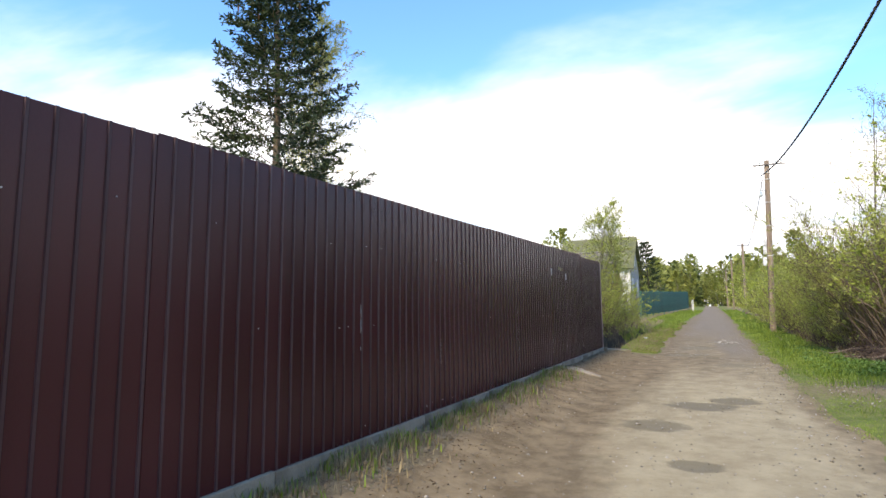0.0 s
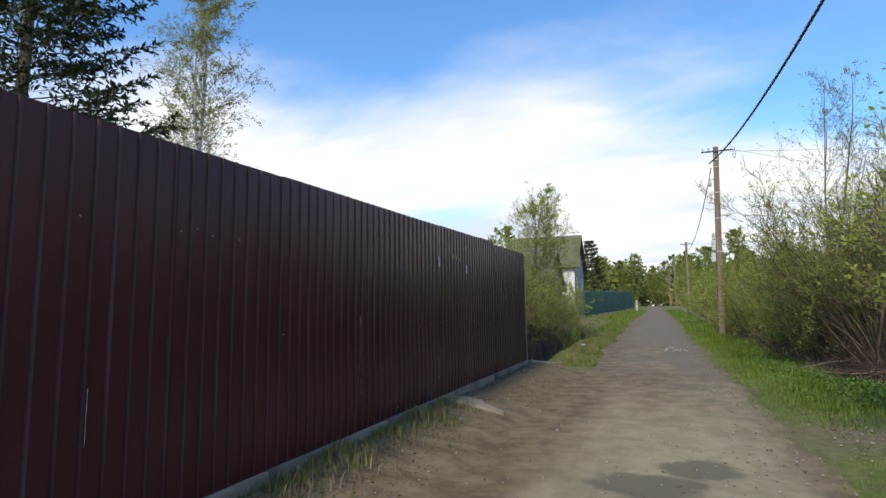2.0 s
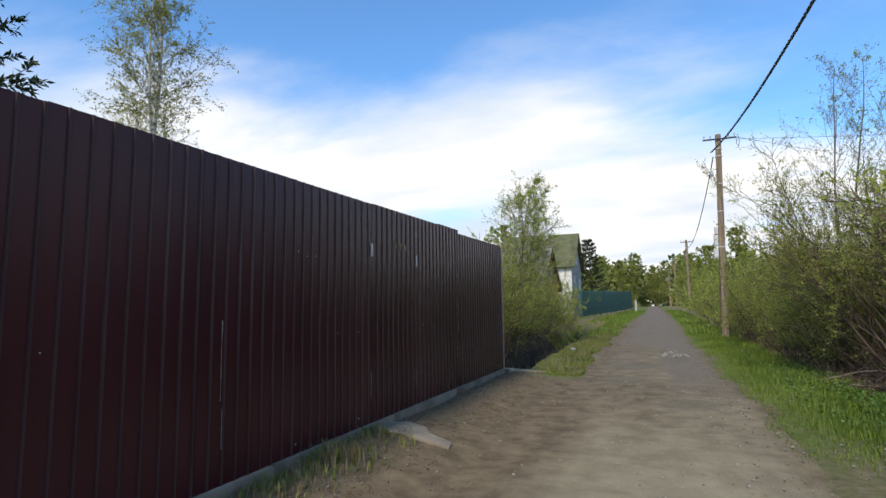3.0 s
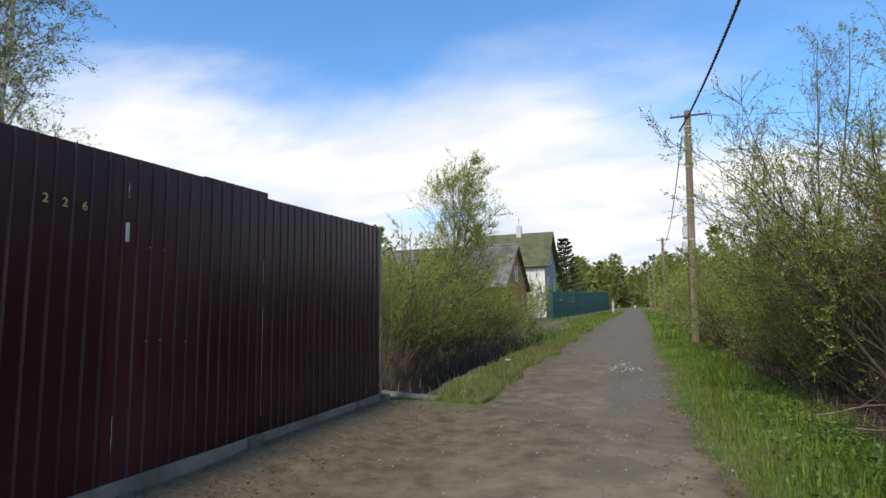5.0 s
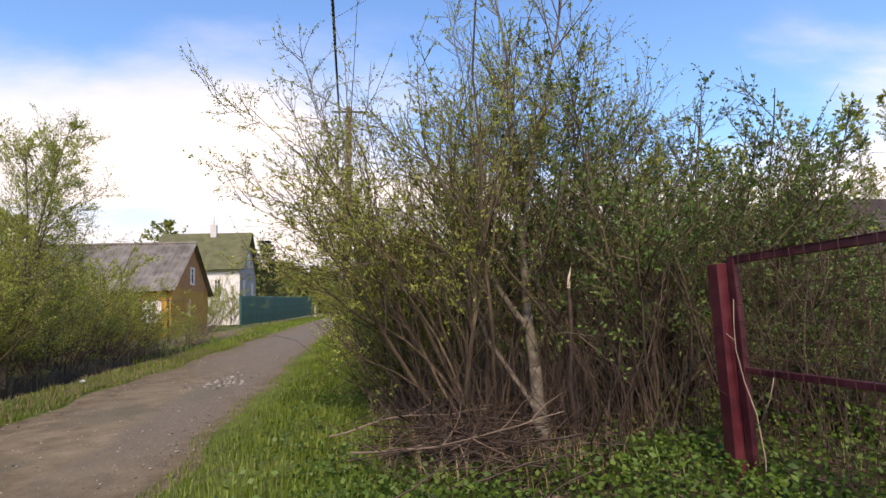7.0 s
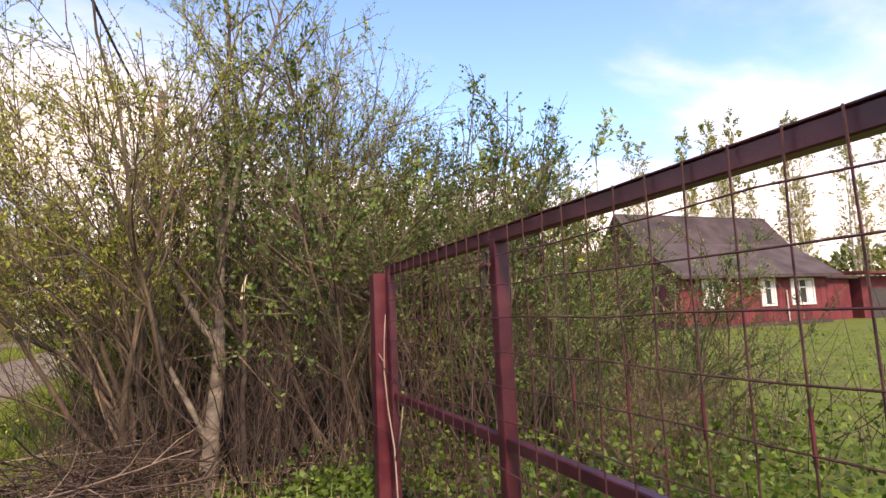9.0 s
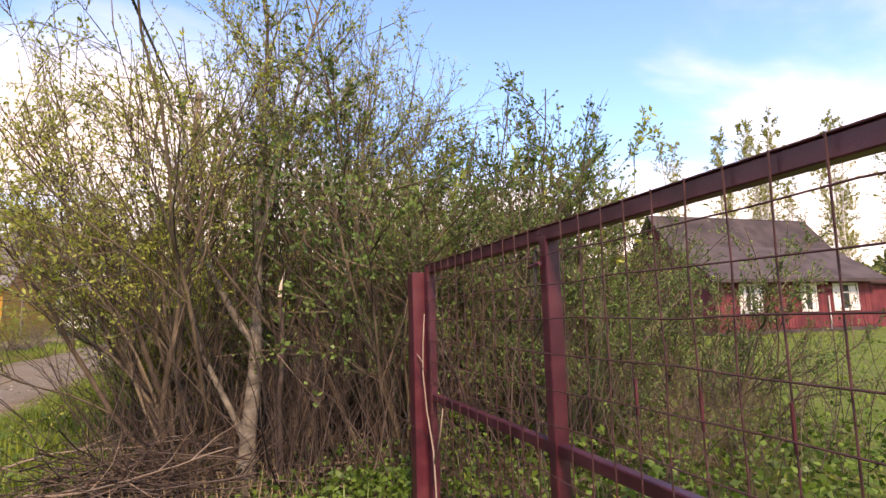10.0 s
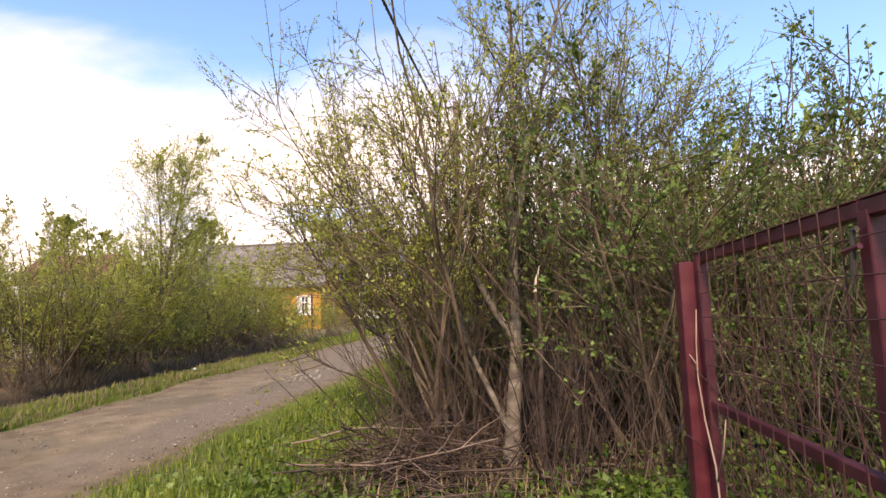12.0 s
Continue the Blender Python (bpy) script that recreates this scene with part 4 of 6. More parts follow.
# ---- grass and litter ----
def blades(name, label, count, place, lo, hi, mat, seed, width=0.007, category="grass"):
    """Bent grass blades scattered where place(rng, count) puts them."""
    g = np.random.default_rng(seed)
    xy, scale = place(g, count)
    k = len(xy)
    a = g.uniform(0, 2 * np.pi, k)
    h = g.uniform(lo, hi, k) * scale
    w = width * g.uniform(0.6, 1.4, k) * np.sqrt(np.maximum(scale, 0.3))
    root = np.column_stack([xy, height(xy[:, 0], xy[:, 1]) - 0.01])
    dirv = np.column_stack([np.cos(a), np.sin(a), np.zeros(k)])
    side = np.column_stack([-np.sin(a), np.cos(a), np.zeros(k)]) * w[:, None]
    bend = g.uniform(0.05, 0.7, k)[:, None] * h[:, None]
    up = np.array((0, 0, 1.0))
    mid = root + dirv * bend * 0.3 + up * h[:, None] * 0.6
    tip = root + dirv * bend + up * h[:, None]
    v = np.stack([root - side, root + side, mid + side * 0.8, mid - side * 0.8, tip], 1).reshape(-1, 3)
    i = np.arange(k)[:, None] * 5
    tris = np.concatenate([i + np.array([[0, 1, 2]]), i + np.array([[0, 2, 3]]), i + np.array([[3, 2, 4]])])
    me = raw_mesh(name, v, tris, mat)
    tagged(new(name, me), label, category, kind="stuff")


def strip(x0, x1, y0, y1, bias=1.0, clump=0.0):
    def place(g, n):
        x = x0 + (x1 - x0) * g.uniform(0, 1, n) ** bias
        y = g.uniform(y0, y1, n)
        if clump:
            f = np.sin(x * 5.3 + np.sin(y * 2.9) * 2) * np.sin(y * 4.1 + x * 1.7) * 0.5 + 0.5
            keep = g.uniform(0, 1, n) < (1 - clump) + clump * f
            x, y = x[keep], y[keep]
        s = 0.75 + 0.5 * (np.sin(x * 3.1 + y * 1.3) * np.sin(y * 2.3 - x) * 0.5 + 0.5)
        return np.column_stack([x, y]), s
    return place


def right_verge(g, n):
    y = 7.5 + 26 * g.uniform(0, 1, n) ** 1.25
    _, r = road_edges(y)
    x = r - 0.28 + g.uniform(0, 1, n) ** 1.1 * 2.4
    bare = np.exp(-((x - 2.4) / 1.3) ** 2 - ((y - 11.2) / 1.0) ** 2)
    keep = g.uniform(0, 1, n) > bare * 0.9
    x, y = x[keep], y[keep]
    s = (0.35 + 0.8 * smooth(x, 1.25, 2.2)) * (0.7 + 0.6 * (np.sin(x * 3.7 + y * 1.9) * np.sin(y * 2.7 - x) * 0.5 + 0.5))
    s = s * (0.42 + 0.58 * smooth(y, 10.5, 13.5))
    return np.column_stack([x, y]), s


def left_verge(g, n):
    y = 17.6 + 24 * g.uniform(0, 1, n) ** 1.3
    l, _ = road_edges(y)
    x = l + 0.1 - g.uniform(0, 1, n) ** 1.2 * (1.15 + 0.2 * np.sin(y * 1.3))
    s = 0.6 + 0.6 * (np.sin(x * 3.7 + y * 1.9) * np.sin(y * 2.7 - x) * 0.5 + 0.5)
    return np.column_stack([x, y]), s


def far_verges(g, n):
    y = 32 + 60 * g.uniform(0, 1, n) ** 1.4
    l, r = road_edges(y)
    left = g.uniform(0, 1, n) < 0.6
    x = np.where(left, l - g.uniform(0, 1, n) * 3.0, r + g.uniform(0, 1, n) * 1.8)
    return np.column_stack([x, y]), np.ones(n) * 1.1


def under_fence(g, n):
    y = g.uniform(1.0, 11.4, n)
    x = -2.82 + np.abs(g.normal(0, 0.22, n))
    f = np.sin(y * 5.1) * np.sin(y * 1.9 + 1) * 0.5 + 0.5
    keep = g.uniform(0, 1, n) < 0.25 + 0.75 * f
    return np.column_stack([x, y])[keep], (0.6 + 0.7 * f)[keep]


blades("verge_grass", "bright green spring grass on the road's verge", 50000, right_verge, 0.04, 0.15, M_GRASS, 1, 0.0048)
blades("verge_grass", "green grass along the ditch's edge", 24000, left_verge, 0.03, 0.12, M_GRASS, 2, 0.005)
blades("verge_straw", "withered grass among the green along the ditch", 9000, left_verge, 0.04, 0.16, M_STRAW, 12, 0.005)
blades("far_grass", "short green grass along the distant lane", 18000, far_verges, 0.08, 0.22, M_GRASS, 3, 0.014)
blades("fence_grass", "thin tufts of grass at the fence's foot", 2600, under_fence, 0.04, 0.13, M_GRASS, 4, 0.006)
blades("fence_straw", "dry straw-coloured grass at the fence's foot", 8000, under_fence, 0.03, 0.13, M_STRAW, 5, 0.005)
blades("yard_grass", "mown green lawn behind the red wire fence", 34000, strip(5.9, 26.0, 11.0, 30.0), 0.02, 0.06, M_GRASS, 6, 0.012)
blades("gate_grass", "grass and weeds at the red fence's foot", 4500, strip(2.8, 7.2, 12.8, 16.4, 1.0, 0.8), 0.04, 0.17, M_LEAF_DARK, 7, 0.0055)
blades("ditch_straw", "withered grass hanging into the ditch", 1500, strip(-4.9, -3.0, 17.8, 36.0, 1.0, 0.8), 0.12, 0.4, M_STRAW, 8, 0.006)
blades("hedge_straw", "withered grass below the hedge", 6000, strip(3.0, 5.0, 15.6, 30.0, 1.0, 0.6), 0.1, 0.35, M_STRAW, 9, 0.006)


def scatter_leaves(name, label, seed, count, place, size, mat, ratio=0.6, lift=0.015, flatness=0.35, category="leaves"):
    g = np.random.default_rng(seed)
    xy, s = place(g, count)
    k = len(xy)
    p = np.column_stack([xy, height(xy[:, 0], xy[:, 1]) + lift * g.uniform(0.2, 1.0, k)])
    d = g.normal(size=(k, 3))
    d[:, 2] *= flatness
    tagged(new(name, leaf_mesh(name, p, d, size * g.uniform(0.5, 1.4, k), ratio, mat, g)), label, category, kind="stuff")


def bank_strip(g, n):
    y = g.uniform(1.0, 17.0, n)
    x = -2.8 + np.abs(g.normal(0, 0.55, n))
    return np.column_stack([x, y]), np.ones(n)


scatter_leaves("leaf_litter", "dead brown leaves and straw along the fence", 101, 9000, bank_strip, 0.032, M_LITTER, 0.35)
scatter_leaves("leaf_litter", "dead brown leaves under the willows", 102, 9000, strip(2.9, 7.5, 14.5, 26.0), 0.06, M_LITTER, 0.5, 0.05)
scatter_leaves("weeds", "low broad-leaved weeds along the red fence", 103, 6500, strip(2.6, 8.5, 12.6, 17.0, 1.0, 0.9), 0.05, M_LEAF_DARK, 0.7, 0.2, 0.5, "weeds")
scatter_leaves("weeds", "low broad-leaved weeds on the verge", 104, 3500, strip(1.9, 3.4, 13.0, 20.0, 0.8, 0.9), 0.045, M_LEAF_DARK, 0.7, 0.16, 0.5, "weeds")
scatter_leaves("weeds", "lush broad-leaved weeds under the willow's edge", 106, 15000, strip(2.4, 6.0, 12.9, 16.1, 0.9, 0.75), 0.045, M_WEED, 0.7, 0.17, 0.5, "weeds")
scatter_leaves("weeds", "brambles and nettles growing inside the red fence", 107, 9000, strip(5.9, 9.6, 13.4, 17.0, 1.0, 0.9), 0.05, M_WEED, 0.65, 0.42, 0.6, "weeds")
scatter_leaves("yard_litter", "pale dry leaves on the lawn", 105, 1800, strip(6.0, 16.0, 12.0, 26.0), 0.045, M_LITTER, 0.5, 0.03)


def pebbles(name, label, seed, count, place, lo, hi, mat):
    g = np.random.default_rng(seed)
    xy, _ = place(g, count)
    k = len(xy)
    r = lo + (hi - lo) * g.uniform(0, 1, k) ** 3
    c = np.column_stack([xy, height(xy[:, 0], xy[:, 1]) + 0.014])
    base = np.array([(1, 0, 0), (0, 1, 0), (-1, 0, 0), (0, -1, 0), (0, 0, 0.7), (0, 0, -0.7)], float)
    v = base[None] * g.uniform(0.6, 1.3, (k, 6, 1)) * r[:, None, None]
    a = g.uniform(0, 6.3, k)
    ca, sa = np.cos(a)[:, None], np.sin(a)[:, None]
    v = np.stack([v[..., 0] * ca - v[..., 1] * sa, v[..., 0] * sa + v[..., 1] * ca, v[..., 2]], -1) + c[:, None]
    t = np.array([(0, 1, 4), (1, 2, 4), (2, 3, 4), (3, 0, 4), (1, 0, 5), (2, 1, 5), (3, 2, 5), (0, 3, 5)])
    tris = (np.arange(k)[:, None, None] * 6 + t[None]).reshape(-1, 3)
    tagged(new(name, raw_mesh(name, v.reshape(-1, 3), tris, mat)), label, "gravel", kind="stuff")


def on_road(g, n):
    y = g.uniform(1.5, 30, n)
    l, r = road_edges(y)
    return np.column_stack([l + (r - l) * g.uniform(0.0, 1.0, n) ** 0.7 * 0.97, y]), np.ones(n)


def rubble_spot(g, n):
    return np.column_stack([g.normal(0.42, 0.22, n), g.normal(22.7, 0.5, n)]), np.ones(n)


pebbles("gravel", "small grey stones pressed into the lane", 111, 8000, on_road, 0.004, 0.020, M_STONE)
pebbles("rubble", "pale broken rubble filling a pothole", 112, 260, rubble_spot, 0.012, 0.07, M_STONE)
pebbles("gravel", "grey stones along the red fence's entrance", 113, 1200, strip(1.6, 4.5, 9.5, 13.0), 0.005, 0.025, M_STONE)


# ---- brown sheet-metal fence ----
def fence_top(y):
    return 2.510 + 0.0340 * y


def fence_bottom(y):
    return 0.375 + 0.0105 * y


def sheet(y0, y1, drop=0.0, out=0.0, pitch=0.1375, deep=0.010):
    """A trapezoid-profiled steel sheet standing along y."""
    prof, y = [], y0
    while y < y1 - 0.02:
        for dy, dx in ((0.0, 0.0), (0.106, 0.0), (0.110, deep), (0.126, deep), (0.1335, 0.0)):
            if y + dy < y1:
                prof.append((FENCE_X + dx + out, y + dy))
        y += pitch
    prof.append((FENCE_X + out, y1))
    k = len(prof)
    v = []
    for back in (0.0, -0.0025):
        for x, yy in prof:
            v.append((x + back, yy, fence_bottom(yy)))
        for x, yy in prof:
            v.append((x + back, yy, fence_top(yy) - drop))
    f = []
    for i in range(k - 1):
        f += [(i, i + 1, k + i + 1, k + i), (2 * k + i + 1, 2 * k + i, 3 * k + i, 3 * k + i + 1), (k + i, k + i + 1, 3 * k + i + 1, 3 * k + i), (i + 1, i, 2 * k + i, 2 * k + i + 1)]
    f += [(0, k, 3 * k, 2 * k), (k - 1, 3 * k - 1, 4 * k - 1, 2 * k - 1)]
    s = Shape().add(v, f)
    me = s.mesh("panel", M_SHEET)
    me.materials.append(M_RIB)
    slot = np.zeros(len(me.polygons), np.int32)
    # crest and -y slope of each rib take the painted sheen
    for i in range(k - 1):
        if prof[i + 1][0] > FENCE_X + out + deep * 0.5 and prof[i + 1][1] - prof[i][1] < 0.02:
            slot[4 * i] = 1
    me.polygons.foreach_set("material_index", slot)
    return me


metal_fence = thing("metal_fence", "tall dark brown profiled sheet-metal fence on a concrete kerb", "fence")
fr = random.Random(5)
edges = [-9.9 + 1.1 * i for i in range(20)]
edges = [e for e in edges if e < 11.0] + [11.345, 12.445, 13.4, 14.31]
for i, (a, b) in enumerate(zip(edges, edges[1:])):
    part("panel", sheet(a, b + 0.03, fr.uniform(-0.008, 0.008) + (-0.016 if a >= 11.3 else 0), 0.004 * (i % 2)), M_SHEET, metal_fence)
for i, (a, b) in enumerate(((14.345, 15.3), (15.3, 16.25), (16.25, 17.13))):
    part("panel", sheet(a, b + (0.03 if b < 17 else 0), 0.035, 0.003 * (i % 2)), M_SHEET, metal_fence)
for y in (14.325, 17.16):
    part("post", Shape().box(FENCE_X - 0.06, FENCE_X + 0.012, y - 0.022, y + 0.022, hz(FENCE_X, y) - 0.1, fence_top(y) - 0.05, 0.004), M_SHEET_EDGE if y > 17 else M_SHEET, metal_fence,
         "rust-pink steel end post" if y > 17 else "")
for z in (0.75, 2.05):
    part("rail", Shape().tube([(FENCE_X - 0.05, -9.9, z - 0.2), (FENCE_X - 0.05, 17.15, z + 0.2)], 0.02, 4), M_SHEET, metal_fence)
y = -9.9
while y < 17.0:
    L = min(fr.uniform(1.9, 2.4), 17.1 - y)
    top = fence_bottom(y + L / 2) - 0.006
    low = hz(-2.83, y + L / 2) - 0.25
    tiltk = 0.012 * (1 if y > 11 else 0.4)
    s = Shape().box(FENCE_X - 0.09, FENCE_X + 0.035 + fr.uniform(0, 0.012), 0.0, L - 0.012, low - top, 0.0, 0.006)
    k = part("kerb_block", s, M_CONCRETE, metal_fence, "grey concrete kerb block")
    k.matrix_local = pose(0, y, top, math.degrees(0.0105) + fr.uniform(-0.3, 0.3), 0, 0)
    y += L
for fy in (14.13, 17.16):
    z = hz(-2.78, fy)
    part("footing", Shape().box(FENCE_X - 0.02, FENCE_X + 0.13, fy - 0.07, fy + 0.07, z - 0.1, z + 0.09, 0.015), M_CONCRETE, metal_fence, "small concrete post footing")
# screws in rows and scratched paint
scr = Shape()
for i in range(60):
    yy = fr.uniform(-2, 17)
    zz = fence_bottom(yy) + fr.choice((0.08, 0.1, 1.0, 1.72, 1.75)) + fr.uniform(-0.02, 0.02)
    yk = -9.9 + round((yy + 9.9) / 0.1375) * 0.1375 + 0.04
    scr.tube([(FENCE_X + 0.002, yk, zz), (FENCE_X + 0.009, yk, zz)], 0.0042, 6)
part("screw_rows", scr, M_FLAKE, metal_fence, "pale screw heads")["kind"] = "stuff"
for yy, z0, z1, w in ((9.02, 1.05, 1.62, 0.007), (9.04, 0.72, 1.0, 0.006), (11.31, 0.75, 1.05, 0.010), (11.3, 2.2, 2.5, 0.012), (12.55, 0.72, 0.98, 0.016), (12.6, 2.62, 2.75, 0.008), (6.05, 0.95, 1.25, 0.005),
                      (4.35, 1.35, 1.62, 0.010), (4.35, 1.2, 1.23, 0.009), (14.29, 0.7, 2.3, 0.006)):
    k = 9
    zs = [z0 + (z1 - z0) * q / (k - 1) for q in range(k)]
    s = Shape().add([(FENCE_X + 0.0085, yy + fr.uniform(-0.2, 0.2) * w, z) for z in zs] + [(FENCE_X + 0.0085, yy + w * fr.uniform(0.25, 1.0), z) for z in zs],
                    [(q, k + q, k + q + 1, q + 1) for q in range(k - 1)])
    part("scratch", s, M_FLAKE, metal_fence, "pale flaked paint along a sheet seam")


M_DIGIT = material("yellowed_digit", [(0.42, 0.34, 0.10), (0.55, 0.46, 0.16)], 20, 0.6, 0.1)
for ch, yy, zz in (("2", 11.948, 2.468), ("2", 12.086, 2.462), ("6", 12.234, 2.462)):
    cu = bpy.data.curves.new("digit", 'FONT')
    cu.body, cu.size, cu.extrude, cu.offset, cu.align_x = ch, 0.088, 0.0015, 0.001, 'CENTER'
    tmp = new("digit", cu)
    me = bpy.data.meshes.new_from_object(tmp)
    bpy.data.objects.remove(tmp)
    me.materials.clear()
    me.materials.append(M_DIGIT)
    part("digit", me, None, metal_fence, "yellowed house number digit " + ch).matrix_local = pose(FENCE_X + 0.017, yy, zz, 90, 0, 90)
for yy, zz in ((12.6, 2.28), (11.33, 2.3)):
    part("hinge_plate", Shape().box(FENCE_X + 0.008, FENCE_X + 0.018, yy - 0.018, yy + 0.018, zz, zz + 0.15, 0.003), M_FLAKE, metal_fence, "pale steel hinge plate")


def slab(name, label, pts, thick, m, mat=None):
    """An irregular flat concrete slab with a broken outline."""
    bm = bmesh.new()
    f = bm.faces.new([bm.verts.new((x, y, 0)) for x, y in pts])
    r = bmesh.ops.extrude_face_region(bm, geom=[f])
    for v in [g for g in r["geom"] if isinstance(g, bmesh.types.BMVert)]:
        v.co.z += thick
    bmesh.ops.recalc_face_normals(bm, faces=bm.faces[:])
    bmesh.ops.bevel(bm, geom=bm.edges[:], offset=thick * 0.25, segments=1, affect='EDGES')
    return single(name, Shape().bm(bm), mat or M_CONCRETE, label, "slab", m)


def draped_slab(cx, cy, outline, thick):
    """A cracked flat slab that lies on sloping ground."""
    k = len(outline)
    rings = [[(cx + x * f, cy + y * f) for x, y in outline] for f in (1.0, 0.94, 0.5)] + [[(cx, cy)]]
    lift = (thick - 0.008, thick, thick, thick)
    v = [(x, y, hz(x, y) - 0.06) for x, y in rings[0]] + [(x, y, hz(x, y) + h) for r, h in zip(rings, lift) for x, y in r]
    f = [(a * k + i, a * k + (i + 1) % k, (a + 1) * k + (i + 1) % k, (a + 1) * k + i) for a in range(3) for i in range(k)]
    f += [(3 * k + i, 3 * k + (i + 1) % k, 4 * k) for i in range(k)]
    return Shape().add(v, f)


single("concrete_slab", draped_slab(-2.45, 11.45, [(-0.38, -0.14), (-0.2, -0.24), (0.15, -0.26), (0.5, -0.24), (0.47, -0.06), (0.2, 0.0), (0.08, 0.2), (-0.16, 0.28), (-0.38, 0.22)], 0.03), M_SLAB,
       "flat broken concrete slab lying by the fence", "slab")
slab("culvert_slab", "thin concrete slab edge over the ditch", [(-0.75, -0.12), (0.7, -0.1), (0.72, 0.1), (-0.76, 0.12)], 0.07, pose(-2.85, 17.75, hz(-2.6, 17.6) + 0.02, 0, 3, -4))


# ---- power line ----
def power_pole(x, y, tall, lean=(0.0, 0.0), boxes=True, arm=0.6, label="weathered wooden power pole with a crossarm"):
    base = hz(x, y)
    ob = thing("power_pole", label, "power pole", pose(x, y, base))
    n = 10
    pts = [(lean[0] * i / n, lean[1] * i / n, -0.3 + (tall + 0.3) * i / n) for i in range(n + 1)]
    part("pole", Shape().tube(pts, np.linspace(0.135, 0.105, n + 1), 12), M_POLE, ob, smooth=False)
    top = Vector((lean[0], lean[1], tall))
    part("crossarm", Shape().box(top.x - arm + 0.02, top.x + arm + 0.03, top.y - 0.15, top.y - 0.105, top.z - 0.24, top.z - 0.18, 0.006), M_STEEL, ob)
    for dx in (-arm + 0.08, -arm + 0.3, arm - 0.25, arm - 0.03):
        zz = top.z - 0.18
        part("insulator", Shape().tube([(top.x + dx, top.y - 0.13, zz), (top.x + dx, top.y - 0.13, zz + 0.05), (top.x + dx, top.y - 0.13, zz + 0.06), (top.x + dx, top.y - 0.13, zz + 0.12), (top.x + dx, top.y - 0.13, zz + 0.15)],
                                       [0.012, 0.012, 0.03, 0.032, 0.012], 8), M_GLASSY, ob, "pale glass insulator")
    if boxes:
        for z, h, w in ((3.55, 0.42, 0.13), (3.05, 0.40, 0.15), (4.0, 0.30, 0.11)):
            x0 = lean[0] * z / tall
            b = part("meter_box", Shape().box(x0 - 0.13 - w, x0 - 0.125, -0.16, 0.10, z, z + h, 0.012), M_BOXGREY, ob, "pale grey metal meter box")
            part("box_lid", Shape().box(x0 - 0.12 - w, x0 - 0.135, -0.172, -0.158, z + 0.02, z + h - 0.02, 0.004), M_BOXGREY, b)
        for z in (7.1, 6.0, 4.9, 3.5, 7.4):
            x0 = lean[0] * z / tall
            part("band", Shape().tube([(x0, 0, z), (x0, 0, z + 0.03)], 0.13, 12), M_BOXGREY, ob, "pale steel band")
        part("lamp_arm", Shape().tube([(top.x - 0.08, -0.1, 6.55), (top.x - 0.3, -0.14, 6.6), (top.x - 0.34, -0.14, 6.55)], 0.012, 6), M_STEEL, ob)
        part("lamp_head", Shape().tube([(top.x - 0.34, -0.14, 6.58), (top.x - 0.34, -0.14, 6.5), (top.x - 0.34, -0.14, 6.36), (top.x - 0.34, -0.14, 6.28)], [0.03, 0.06, 0.085, 0.05], 10), M_GLASSY, ob, "small glass street lamp")
        part("loop", Shape().tube([(top.x + 0.68, -0.1, tall - 0.1), (top.x + 0.74, -0.1, tall - 0.35), (top.x + 0.68, -0.1, tall - 0.6), (top.x + 0.62, -0.1, tall - 0.45), (top.x + 0.66, -0.1, tall - 0.2)], 0.012, 5), M_STEEL, ob, "loop of spare wire")
        part("conduit", Shape().tube([(-0.12, -0.08, 0.2), (-0.11 + lean[0] * 0.36, -0.08, 3.0)], 0.016, 6), M_STEEL, ob)
    return ob


power_pole(2.58, 29.9, 8.0, (0.28, 0.0))
for x, y in ((3.3, 62.5), (3.4, 95.0), (3.5, 128.0)):
    power_pole(x, y, 7.0 if y < 70 else 7.6, (0.05, 0), False, 0.55, "distant weathered power pole")
power_pole(2.55, -7.0, 7.7, (0.0, 0.0), False)


def cable(name, label, a, b, sag, r, mat, n=40, twist=0):
    a, b = np.array(a, float), np.array(b, float)
    u = np.linspace(0, 1, n)
    pts = a + (b - a) * u[:, None]
    pts[:, 2] -= sag * 4 * u * (1 - u)
    s = Shape()
    if not twist:
        s.tube(pts, r, 6)
    for k in range(twist):
        fine = np.linspace(0, 1, n * 6)
        q = a + (b - a) * fine[:, None]
        q[:, 2] -= sag * 4 * fine * (1 - fine)
        ph = fine * np.linalg.norm(b - a) / 0.55 * 2 * np.pi + k * 2 * np.pi / twist
        q[:, 0] += np.cos(ph) * r
        q[:, 2] += np.sin(ph) * r
        s.tube(q, r * 0.9, 5)
    return single(name, s, mat, label, "cable", smooth=True)


cable("overhead_cable", "thick twisted black overhead cable", (2.55, 29.8, 7.9), (2.85, -7.0, 7.8), 1.5, 0.017, M_CABLE, 50, 3)
cable("overhead_cable", "black overhead cable running on to the next pole", (2.62, 29.8, 7.7), (3.3, 62.4, 7.6), 1.0, 0.02, M_CABLE)
cable("overhead_cable", "black overhead cable running on to the next pole", (3.3, 62.4, 7.6), (3.4, 94.9, 9.0), 0.9, 0.025, M_CABLE)
cable("service_wire", "thin wire leading to the gardens", (3.4, 29.8, 8.45), (30.0, 46.0, 7.2), 0.6, 0.006, M_STEEL)
cable("service_wire", "thin wire leading to the gardens", (3.4, 29.8, 8.35), (40.0, 30.0, 7.4), 0.7, 0.006, M_STEEL)


# ---- red wire fence ----
GX = 5.62
GZ0, GTOP = hz(5.6, 14.0), 1.885
red_fence = thing("wire_mesh_fence", "dark red welded steel frame fence with rusty wire mesh", "fence")


